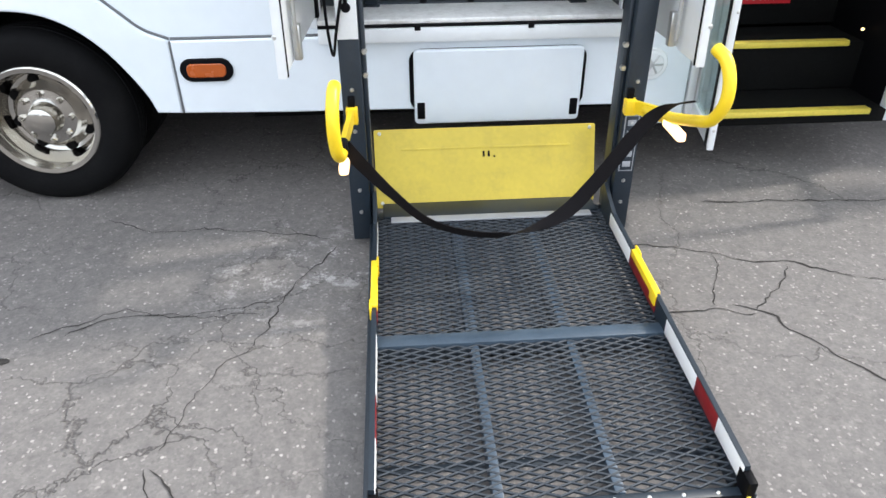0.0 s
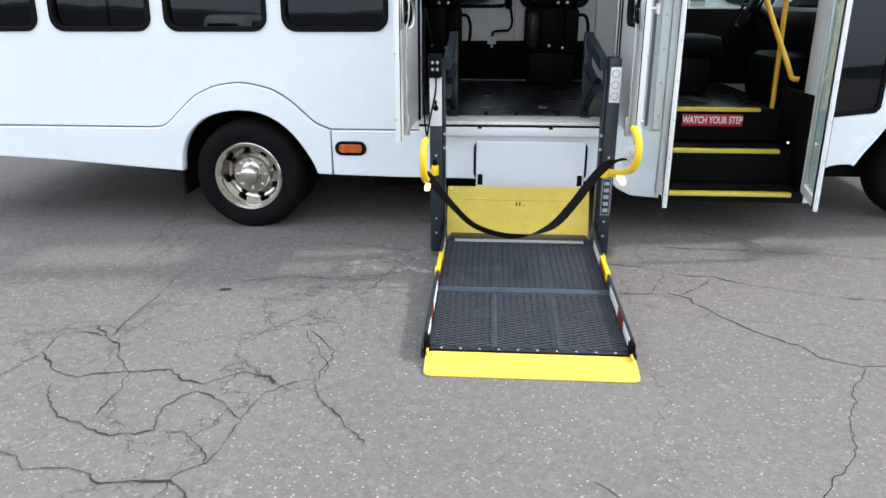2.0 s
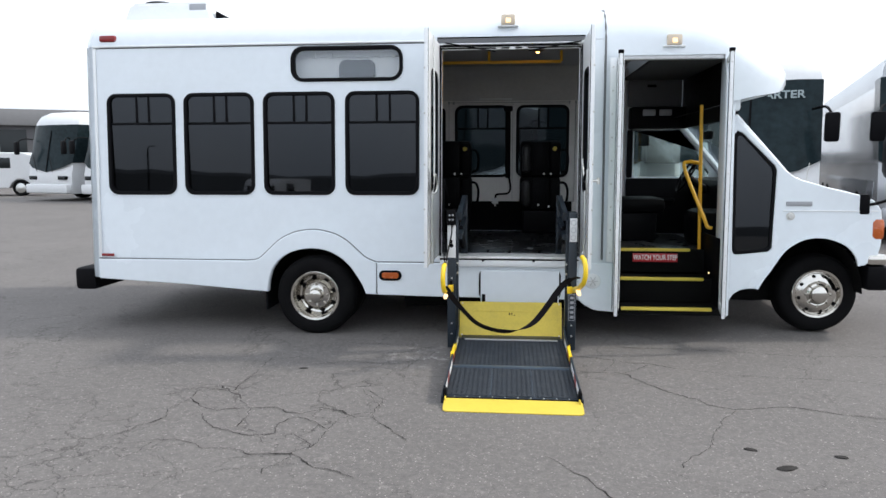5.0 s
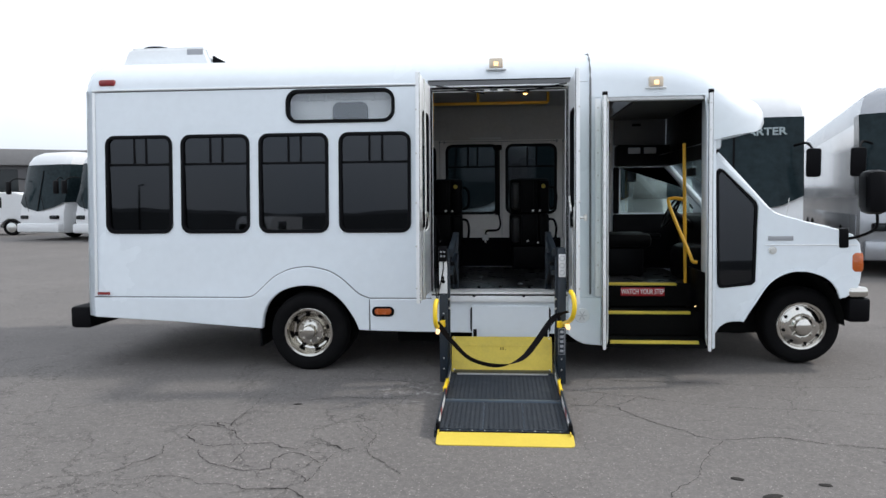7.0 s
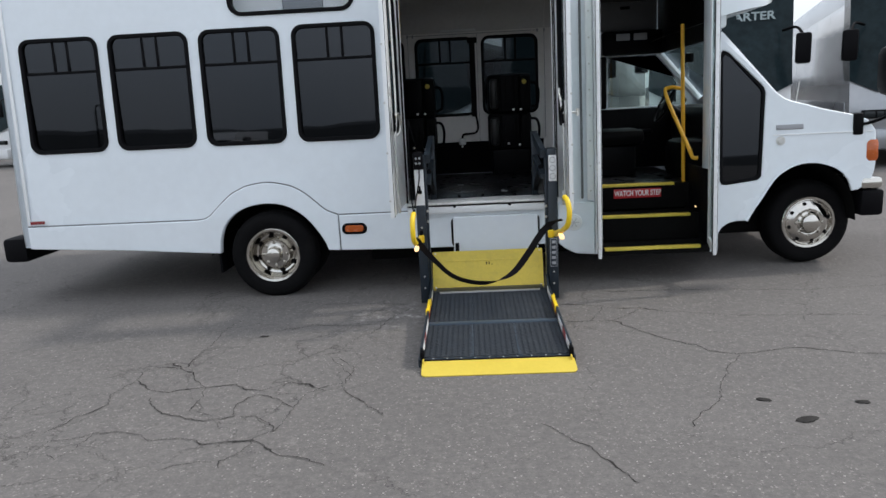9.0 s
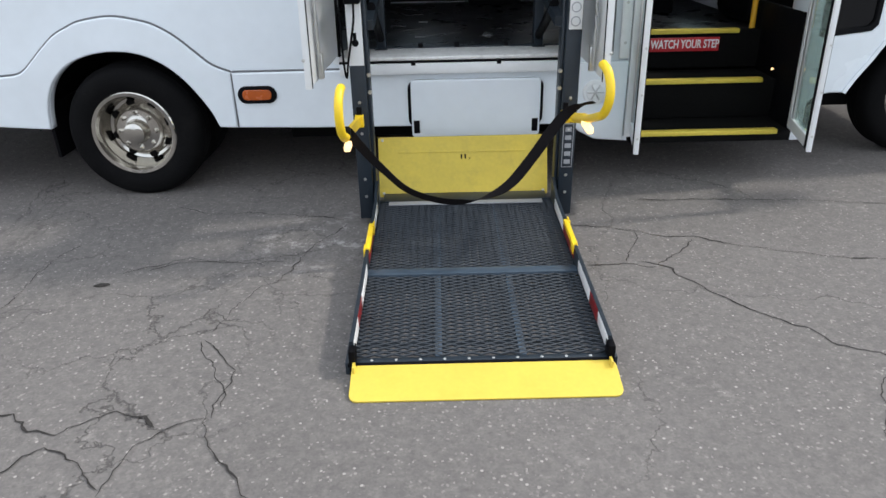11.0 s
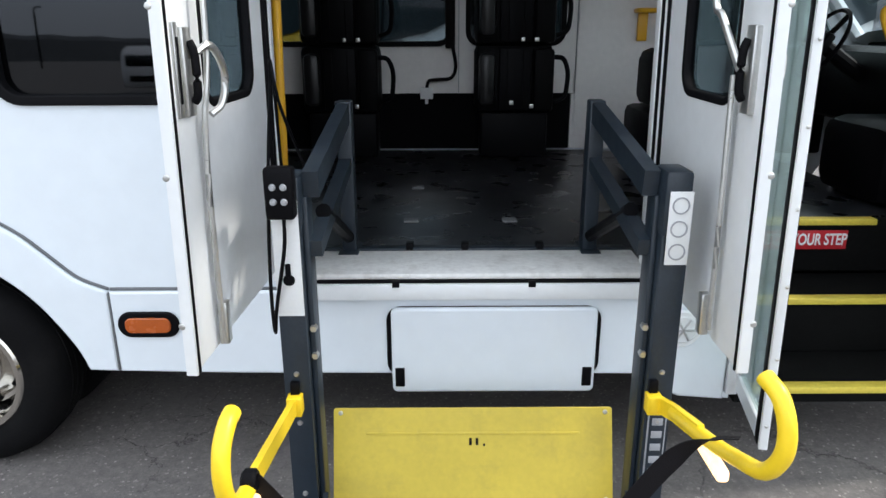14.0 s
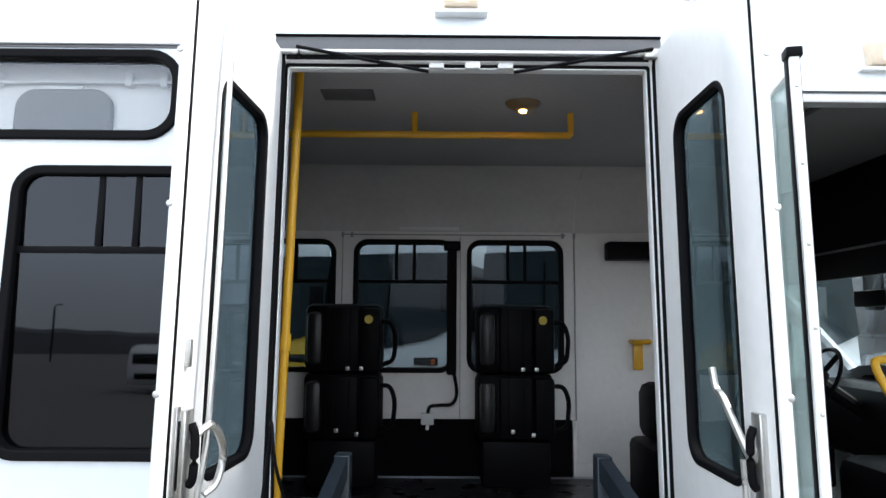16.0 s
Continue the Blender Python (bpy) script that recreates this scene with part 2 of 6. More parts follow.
M_BOLSTER = mat("grey_bolster_vinyl", (0.012, 0.012, 0.013), 0.35, spec=0.4, vary=0.15, scale=16, bump=0.1, bscale=180)
# pale patches stand for worn spots and for grey sheen painted on the floor
M_FLOOR = mat("dark_ribbed_floor", (0.01, 0.011, 0.013), 0.28, vary=0.25, scale=7, bump=0.03, bscale=150, spec=0.5, dirt=(0.085, 0.09, 0.098), dirt_scale=3, dirt_amt=0.6)
M_CARPET = mat("charcoal_wall_carpet", (0.005, 0.005, 0.006), 0.95, spec=0.04, vary=0.25, scale=60, bump=0.4, bscale=300)
M_LINER = mat("light_grey_wall_liner", (0.84, 0.82, 0.8), 0.6, vary=0.05, scale=3, bump=0.08, bscale=90, dirt=(0.68, 0.68, 0.66), dirt_scale=3, dirt_amt=0.35)
# headliner and cove: the liner's colour stepped darker for the shade under the roof
M_CEIL = mat("shaded_headliner", (0.42, 0.42, 0.43), 0.8, vary=0.06, scale=6, bump=0.1, bscale=120)
M_COVE = mat("shaded_vinyl_cove", (0.6, 0.59, 0.58), 0.7, vary=0.08, scale=2.5, bump=0.08, bscale=90)
# near-black: rubber steps, and painted deep shade in wells, holes and underbody
M_SHADOW = mat("deep_shade_black", (0.005, 0.005, 0.005), 0.9, spec=0.1, vary=0.3, scale=6)
M_RED = mat("red_reflector", (0.22, 0.012, 0.014), 0.3, vary=0.08, scale=20)
M_TAPEW = mat("white_reflective_tape", (0.8, 0.8, 0.8), 0.35, vary=0.06, scale=25)
M_AMBER = mat("amber_lens", (0.45, 0.09, 0.01), 0.25, vary=0.12, scale=30, coat=0.4)
M_CLEARLENS = mat("clear_amber_lens", (0.66, 0.55, 0.42), 0.2, vary=0.1, scale=40, coat=0.5)
M_LAMP = mat("lit_lamp_lens", (0.8, 0.6, 0.35), 0.25, vary=0.2, scale=60, emit=(1.0, 0.66, 0.3), estr=1.1)
M_DOME = mat("lit_dome_bulb", (0.9, 0.7, 0.4), 0.3, emit=(1.0, 0.5, 0.16), estr=5.0)
M_SIGNRED = mat("red_sign_vinyl", (0.5, 0.02, 0.03), 0.4, vary=0.05, scale=12)
M_SIGNWHITE = mat("white_lettering", (0.85, 0.85, 0.85), 0.4)
M_LABEL = mat("white_label", (0.75, 0.76, 0.76), 0.4, vary=0.04, scale=15)
M_LABELGREY = mat("grey_print", (0.33, 0.34, 0.36), 0.5)
M_GLASS = glass("tinted_glass", (0.055, 0.06, 0.07), gloss=0.85)
M_GLASSCLEAR = glass("light_glass", (0.7, 0.78, 0.76))
M_GLASSDOOR = glass("door_glass", (0.36, 0.4, 0.415), gloss=0.2)
M_GLASSHAZE = hazy_glass()
M_GLASSLIFT = glass("lift_door_glass", (0.35, 0.4, 0.41))
M_DOMELENS = mat("amber_dome_lens", (0.2, 0.14, 0.07), 0.3, vary=0.1, scale=30)
M_BAR = mat("deck_bar_paint", (0.045, 0.068, 0.095), 0.4, vary=0.2, scale=14)
M_SEAM = mat("grey_vinyl_sealant", (0.14, 0.145, 0.152), 0.7, vary=0.08, scale=12)
M_GLASSTOP = glass("clear_upper_glass", (0.9, 0.91, 0.91))

# ---------------------------------------------------------------- helpers for shapes
def mesh_from(bm, name, material, smooth=35):
    me = bpy.data.meshes.new(name)
    bmesh.ops.recalc_face_normals(bm, faces=bm.faces)
    bm.to_mesh(me)
    bm.free()
    me.materials.append(material)
    if smooth:
        me.shade_smooth()
        me.set_sharp_from_angle(angle=radians(smooth))
    return me


def part(name, bm, material, parent=None, label="", smooth=35):
    me = bm if isinstance(bm, bpy.types.Mesh) else mesh_from(bm, name, material, smooth)
    if not me.materials:
        me.materials.append(material)
    ob = new(name, me)
    if parent:
        ob.parent = parent
    if label:
        ob["label"] = label
    return ob


def thing(name, label, category, at=(0, 0, 0), rz=0, group="", kind=""):
    e = new(name)
    e.empty_display_size = 0.2
    e.matrix_world = pose(*at, 0, 0, rz)
    return tagged(e, label, category, group, kind)


def box(bm, x0, x1, y0, y1, z0, z1, bev=0.0, seg=2, m=None):
    r = bmesh.ops.create_cube(bm, size=1, matrix=Matrix.Translation(((x0 + x1) / 2, (y0 + y1) / 2, (z0 + z1) / 2)) @ Matrix.Diagonal((x1 - x0, y1 - y0, z1 - z0, 1)))
    vs = r["verts"]
    if bev:
        es = list({e for v in vs for e in v.link_edges})
        o = bmesh.ops.bevel(bm, geom=es, offset=bev, segments=seg, profile=0.5, affect="EDGES")
        vs = list({v for f in o["faces"] for v in f.verts} | {v for v in vs if v.is_valid})
    if m is not None:
        bmesh.ops.transform(bm, matrix=m, verts=vs)
    return vs


def boxes(*specs, bev=0.004):
    bm = bmesh.new()
    for s in specs:
        box(bm, *s[:6], bev=s[6] if len(s) > 6 else bev)
    return bm


def smooth_path(pts, n=6):
    """Catmull-Rom points through pts."""
    p = [Vector(q) for q in pts]
    p = [p[0] * 2 - p[1]] + p + [p[-1] * 2 - p[-2]]
    out = []
    for i in range(1, len(p) - 2):
        for k in range(n):
            t = k / n
            a, b, c, d = p[i - 1:i + 3]
            out.append(0.5 * ((2 * b) + (c - a) * t + (2 * a - 5 * b + 4 * c - d) * t * t + (3 * b - a - 3 * c + d) * t ** 3))
    out.append(p[-2])
    return out


def sweep(bm, pts, prof, close_ends=True, up=(0, 0, 1)):
    """Sweep a closed 2D profile along a line of points."""
    pts = [Vector(p) for p in pts]
    rings = []
    ref = Vector(up)
    for i, p in enumerate(pts):
        d = (pts[min(i + 1, len(pts) - 1)] - pts[max(i - 1, 0)]).normalized()
        s = d.cross(ref)
        if s.length < 1e-3:
            s = d.cross(Vector((1, 0, 0)))
        s.normalize()
        u = s.cross(d)
        rings.append([bm.verts.new(p + s * a + u * b) for a, b in prof])
    k = len(prof)
    for r0, r1 in zip(rings, rings[1:]):
        for j in range(k):
            bm.faces.new((r0[j], r0[(j + 1) % k], r1[(j + 1) % k], r1[j]))
    if close_ends:
        bm.faces.new(rings[0])
        bm.faces.new(rings[-1])
    return bm


def circle(r, n=10):
    return [(r * math.cos(2 * math.pi * i / n), r * math.sin(2 * math.pi * i / n)) for i in range(n)]


def tube(pts, r, n=10, bm=None, up=(0, 0, 1)):
    return sweep(bm or bmesh.new(), pts, circle(r, n), up=up)


def lathe(profile, n=40, axis="y", bm=None, at=(0, 0, 0), caps=True):
    """Turn (radius, offset) points round an axis."""
    bm = bm or bmesh.new()
    rings = []
    for r, o in profile:
        ring = []
        for i in range(n):
            a = 2 * math.pi * i / n
            c, s = r * math.cos(a), r * math.sin(a)
            v = {"y": (c, o, s), "x": (o, c, s), "z": (c, s, o)}[axis]
            ring.append(bm.verts.new(Vector(v) + Vector(at)))
        rings.append(ring)
    for r0, r1 in zip(rings, rings[1:]):
        for j in range(n):
            bm.faces.new((r0[j], r0[(j + 1) % n], r1[(j + 1) % n], r1[j]))
    if caps and profile[0][0] > 1e-6:
        bm.faces.new(rings[0])
    if caps and profile[-1][0] > 1e-6:
        bm.faces.new(rings[-1])
    bmesh.ops.remove_doubles(bm, verts=bm.verts, dist=1e-6)
    return bm


def rrect(x0, x1, z0, z1, r, n=6):
    out = []
    for cx, cz, a0 in ((x1 - r, z1 - r, 0), (x0 + r, z1 - r, 90), (x0 + r, z0 + r, 180), (x1 - r, z0 + r, 270)):
        for i in range(n + 1):
            a = radians(a0 + 90 * i / n)
            out.append((cx + r * math.cos(a), cz + r * math.sin(a)))
    return out


def plate(name, outline, holes, y0, y1, material, bev=0.0, m=None):
    """A flat sheet in the x-z plane with holes through it, between y0 and y1."""
    cu = bpy.data.curves.new(name, "CURVE")
    cu.dimensions, cu.fill_mode = "2D", "BOTH"
    cu.extrude = abs(y1 - y0) / 2 - bev
    cu.bevel_depth, cu.bevel_resolution = bev, 1
    cu.offset = -bev
    for loop in [outline] + list(holes):
        s = cu.splines.new("POLY")
        s.points.add(len(loop) - 1)
        for q, (x, z) in zip(s.points, loop):
            q.co = (x, z, 0, 1)
        s.use_cyclic_u = True
    tmp = bpy.data.objects.new(name, cu)
    scene.collection.objects.link(tmp)
    dg = bpy.context.evaluated_depsgraph_get()
    me = bpy.data.meshes.new_from_object(tmp.evaluated_get(dg))
    bpy.data.objects.remove(tmp)
    bpy.data.curves.remove(cu)
    rot = Matrix.Translation((0, (y0 + y1) / 2, 0)) @ Matrix(((1, 0, 0, 0), (0, 0, -1, 0), (0, 1, 0, 0), (0, 0, 0, 1)))
    me.transform((m or Matrix()) @ rot)
    bm = bmesh.new()
    bm.from_mesh(me)
    bmesh.ops.remove_doubles(bm, verts=bm.verts, dist=2e-5)
    bm.to_mesh(me)
    bm.free()
    me.materials.clear()
    me.materials.append(material)
    return me


def words(name, body, size, material, m, parent, depth=0.001, sx=1.0):
    cu = bpy.data.curves.new(name, "FONT")
    cu.body, cu.size, cu.extrude, cu.align_x, cu.align_y = body, size, depth, "CENTER", "CENTER"
    cu.offset = 0.022 * size   # heavier strokes
    tmp = bpy.data.objects.new(name, cu)
    scene.collection.objects.link(tmp)
    me = bpy.data.meshes.new_from_object(tmp.evaluated_get(bpy.context.evaluated_depsgraph_get()))
    bpy.data.objects.remove(tmp)
    bpy.data.curves.remove(cu)
    me.transform(m @ Matrix.Diagonal((sx, 1, 1, 1)))
    me.materials.clear()
    me.materials.append(material)
    return part(name, me, material, parent)


FACE = pose(0, 0, 0, 90, 0, 0)  # turns flat lettering to face -y


def tri_arc(cx, cz, rx, rz, a0, a1, n=14):
    return [(cx + rx * math.cos(radians(a0 + (a1 - a0) * i / n)), cz + rz * math.sin(radians(a0 + (a1 - a0) * i / n))) for i in range(n + 1)]

# ---------------------------------------------------------------- ground
def ground_sheet():
    bm = bmesh.new()
    xs = [-900, -200, -60, -20, -8, -4, 0, 4, 8, 20, 60, 200, 900]
    ys = [-900, -200, -60, -20, -8, -4, 0, 4, 8, 20, 60, 200, 900]
    g = [[bm.verts.new((x, y, 0)) for x in xs] for y in ys]
    for j in range(len(ys) - 1):
        for i in range(len(xs) - 1):
            bm.faces.new((g[j][i], g[j][i + 1], g[j + 1][i + 1], g[j + 1][i]))
    ob = part("ground", bm, M_ASPHALT, smooth=0)
    tagged(ob, "aged grey asphalt lot with a net of cracks", "ground", kind="structure")


ground_sheet()


def crack_line(name, pts, width, seed):
    """An open crack filled with dark dirt: a thin uneven strip wandering between the given points."""
    rnd = random.Random(seed)
    line = []
    for (x0, y0), (x1, y1) in zip(pts, pts[1:]):
        k = max(3, int(math.hypot(x1 - x0, y1 - y0) / 0.02))
        for i in range(k):
            t = i / k
            u = len(line) * 0.02
            a = 0.014 * noise.noise((u * 2.5, seed * 7.1, 0)) + 0.015 * noise.noise((u * 8, seed * 3.3, 2)) + 0.011 * noise.noise((u * 21, seed * 2.3, 5)) + rnd.uniform(-0.006, 0.006)
            n = math.hypot(x1 - x0, y1 - y0)
            b = 0.012 * noise.noise((u * 15, seed * 4.7, 9))
            line.append((x0 + (x1 - x0) * t - a * (y1 - y0) / n + b, y0 + (y1 - y0) * t + a * (x1 - x0) / n))
    bm = bmesh.new()
    prev = None
    for i, (x, y) in enumerate(line):
        j = min(i + 1, len(line) - 1)
        d = Vector((line[j][0] - line[max(j - 2, 0)][0], line[j][1] - line[max(j - 2, 0)][1], 0)).normalized()
        s = Vector((-d.y, d.x, 0)) * width * 1.05 * (0.3 + 1.3 * abs(noise.noise((i * 0.11, seed * 5.0, 4))) * rnd.uniform(0.5, 1.6)) * (0.3 if i in (0, len(line) - 1) else 1)
        z = 0.0012 + 0.00012 * (seed % 30)
        cur = (bm.verts.new((x + s.x, y + s.y, z)), bm.verts.new((x - s.x, y - s.y, z)))
        if prev:
            bm.faces.new((prev[0], prev[1], cur[1], cur[0]))
        prev = cur
    ob = part(name, bm, M_CRACK, smooth=0)
    return tagged(ob, "dark open crack in the asphalt", "crack", "cracks in the lot", "structure")


M_CRACK = mat("crack_dirt", (0.042, 0.039, 0.037), 0.95, vary=0.3, scale=30, bump=0.5, bscale=300, spec=0.1)
crack_line("pavement_crack", [(-2.13, -1.83), (-2.02, -1.95), (-1.91, -2.02), (-1.83, -2.03), (-1.76, -1.98), (-1.65, -1.96), (-1.49, -1.94), (-1.41, -2.01), (-1.30, -2.05), (-1.23, -1.99), (-1.16, -1.94), (-1.06, -1.97), (-0.99, -2.03)], 0.0045, 21)
crack_line("pavement_crack", [(-2.13, -1.83), (-2.15, -1.70), (-2.09, -1.64), (-1.91, -1.65), (-1.90, -1.31), (-1.91, -1.01), (-1.90, -0.79), (-1.83, -0.66)], 0.0034, 22)
crack_line("pavement_crack", [(-2.05, -1.55), (-1.91, -1.65), (-1.82, -1.73), (-1.74, -1.88), (-1.64, -1.97), (-1.62, -2.10), (-1.62, -2.22), (-1.61, -2.31)], 0.0034, 23)
crack_line("pavement_crack", [(-1.92, -2.09), (-1.82, -2.26), (-1.76, -2.31), (-1.66, -2.34), (-1.54, -2.41), (-1.41, -2.40), (-1.36, -2.37), (-1.39, -2.23), (-1.35, -2.14), (-1.31, -2.10), (-1.17, -2.19), (-1.07, -2.30)], 0.0045, 24)
crack_line("pavement_crack", [(-1.34, -2.38), (-1.24, -2.38), (-1.15, -2.46), (-1.10, -2.55), (-1.16, -2.62), (-1.18, -2.67), (-1.22, -2.77), (-1.27, -2.83), (-1.23, -2.91)], 0.0034, 25)
crack_line("pavement_crack", [(-1.07, -2.30), (-1.08, -2.48), (-1.11, -2.57)], 0.0034, 26)
crack_line("pavement_crack", [(-1.07, -2.30), (-1.05, -2.12), (-0.96, -2.02), (-0.86, -1.98), (-0.82, -2.11), (-0.74, -2.19), (-0.65, -2.32), (-0.57, -2.42)], 0.0034, 27)
crack_line("pavement_crack", [(-2.29, -2.48), (-2.23, -2.40), (-2.21, -2.32), (-2.16, -2.26), (-2.12, -2.17), (-2.16, -2.04), (-2.14, -1.90), (-2.13, -1.83)], 0.0045, 28)
crack_line("pavement_crack", [(-2.22, -2.59), (-2.05, -2.55), (-2.02, -2.52), (-1.85, -2.52), (-1.75, -2.55), (-1.69, -2.61), (-1.57, -2.61), (-1.47, -2.62), (-1.40, -2.66), (-1.26, -2.65), (-1.19, -2.65), (-1.11, -2.70), (-1.02, -2.78), (-0.94, -2.79), (-0.85, -2.83), (-0.76, -2.91)], 0.0045, 29)
crack_line("pavement_crack", [(-2.02, -2.52), (-2.02, -2.67), (-2.07, -2.77), (-2.15, -2.69)], 0.0034, 30)
crack_line("pavement_crack", [(-1.52, -2.89), (-1.46, -2.86), (-1.37, -2.83), (-1.27, -2.83)], 0.0034, 31)
crack_line("pavement_crack", [(-0.85, -1.98), (-0.85, -1.81), (-0.95, -1.67), (-1.02, -1.52)], 0.0034, 32)
crack_line("pavement_crack", [(-1.53, -0.98), (-1.27, -0.85), (-1.11, -0.90), (-0.78, -0.90)], 0.0034, 33)
crack_line("pavement_crack", [(0.77, -0.98), (0.87, -1.04), (0.96, -1.21), (1.04, -1.35), (1.13, -1.45), (1.22, -1.55), (1.30, -1.65), (1.42, -1.73), (1.65, -1.68), (1.79, -1.65), (1.94, -1.69), (2.09, -1.78)], 0.006, 34)
crack_line("pavement_crack", [(1.43, -1.73), (1.29, -1.95), (1.17, -2.17), (1.10, -2.34), (0.94, -2.54), (0.87, -2.65)], 0.004, 35)
crack_line("pavement_crack", [(0.19, -2.54), (0.28, -2.66), (0.38, -2.80), (0.44, -2.91), (0.51, -3.04), (0.55, -3.11)], 0.004, 36)
crack_line("pavement_crack", [(0.53, -0.56), (0.68, -0.60), (0.84, -0.65), (0.96, -0.73), (1.09, -0.73), (1.30, -0.86)], 0.004, 37)
crack_line("pavement_crack", [(0.83, -0.66), (0.80, -0.78), (0.74, -0.88), (0.71, -1.00)], 0.0028, 38)
crack_line("pavement_crack", [(0.53, -1.00), (0.62, -1.01), (0.71, -1.00), (0.77, -1.04), (0.85, -1.03)], 0.0045, 39)
crack_line("pavement_crack", [(1.07, -0.76), (1.00, -0.87), (0.93, -0.93), (0.82, -1.03)], 0.0035, 40)
crack_line("pavement_crack", [(-1.53, -0.21), (-1.41, -0.28), (-1.32, -0.34), (-1.12, -0.31), (-0.89, -0.36), (-0.71, -0.40), (-0.58, -0.46)], 0.003, 41)
crack_line("pavement_crack", [(-0.57, -0.49), (-0.63, -0.61), (-0.69, -0.73), (-0.73, -0.83), (-0.77, -0.96), (-0.82, -1.08), (-0.88, -1.16), (-0.94, -1.27), (-0.95, -1.38), (-1.00, -1.50)], 0.0032, 42)
crack_line("pavement_crack", [(-1.42, -0.97), (-1.28, -0.89), (-1.03, -0.89), (-0.88, -0.86), (-0.73, -0.83)], 0.003, 43)
crack_line("pavement_crack", [(-0.99, -1.54), (-0.91, -1.62), (-0.83, -1.73), (-0.83, -1.84), (-0.82, -1.95)], 0.0032, 44)
crack_line("pavement_crack", [(2.09, -1.78), (3.1, -1.95), (4.6, -1.8)], 0.005, 46)
crack_line("pavement_crack", [(0.95, -0.26), (1.6, -0.3), (2.4, -0.42), (3.9, -0.3), (5.5, -0.5)], 0.004, 47)
crack_line("pavement_crack", [(1.3, -0.86), (1.7, -1.0), (2.3, -1.05), (3.2, -1.2)], 0.003, 48)


def debris(x, y, size, seed):
    rnd = random.Random(seed)
    bm = bmesh.new()
    bmesh.ops.create_icosphere(bm, subdivisions=2, radius=1)
    for v in bm.verts:
        k = 1 + rnd.uniform(-0.25, 0.25)
        v.co = Vector((v.co.x * size * 1.5 * k, v.co.y * size * 0.8 * k, max(-0.3, v.co.z) * size * 0.22 * k))
    ob = part("debris", bm, M_CRACK)
    ob.matrix_world = pose(x, y, 0.003, 0, 0, rnd.uniform(-30, 30))
    tagged(ob, "small dark flattened clod of dirt on asphalt", "debris", "dirt clods on the lot")


for i, (x, y, r) in enumerate(((1.42, -2.59, 0.035), (1.31, -2.36, 0.024), (1.76, -2.42, 0.024), (-1.57, -1.09, 0.02))):
    debris(x, y, r, i)


def far_hills():
    """Low wooded rise all round the lot, far off."""
    bm = bmesh.new()
    n, rows = 240, []
    rnd = random.Random(5)
    for i in range(n):
        a = 2 * math.pi * i / n
        h = 9 + 4 * math.sin(3 * a + 1) + 2.5 * math.sin(11 * a) + rnd.uniform(-1.2, 1.2)
        rows.append([bm.verts.new((r * math.cos(a), r * math.sin(a), z)) for r, z in ((420, -0.5), (430, h * 0.8), (450, h), (500, -0.5))])
    for i in range(n):
        r0, r1 = rows[i], rows[(i + 1) % n]
        for j in range(3):
            bm.faces.new((r0[j], r0[j + 1], r1[j + 1], r1[j]))
    tagged(part("backdrop", bm, M_HILL), "low dark hills on the horizon", "hills", kind="structure")


M_HILL = mat("distant_scrub", (0.06, 0.065, 0.07), 0.95, vary=0.3, scale=0.05)
far_hills()

# ---------------------------------------------------------------- the shuttle bus: shell
bus = thing("shuttle_bus", "white cutaway shuttle bus with side lift doors and entry doors open", "bus")
WINDOWS = [(-3.713, -3.069), (-2.976, -2.326), (-2.229, -1.58), (-1.474, -0.816)]
WZ0, WZ1 = 1.284, 2.196
FARW = [(-3.66, -3.01), (-2.92, -2.27), (-2.18, -1.53), (-1.44, -0.788), (-0.661, -0.017), (0.079, 0.698)]
FZ0, FZ1 = 1.397, 2.248
YF = 2.46   # outside of the far wall
XR, XS = -3.84, 0.93   # rear of the side wall, rear edge of the entry door
ARCH = [(-2.214, 0.39), (-2.2, 0.5), (-2.165, 0.6), (-2.11, 0.675), (-2.03, 0.737), (-1.92, 0.777), (-1.79, 0.792), (-1.66, 0.775), (-1.55, 0.725), (-1.46, 0.65), (-1.39, 0.56), (-1.33, 0.46), (-1.3, 0.382)]


def rounded(pts, n=6):
    """The points joined by a smooth curve, in the plane of the wall."""
    return [(v[0], v[2]) for v in smooth_path([(x, 0, z) for x, z in pts], n)]


ARCH = rounded(ARCH, 5)


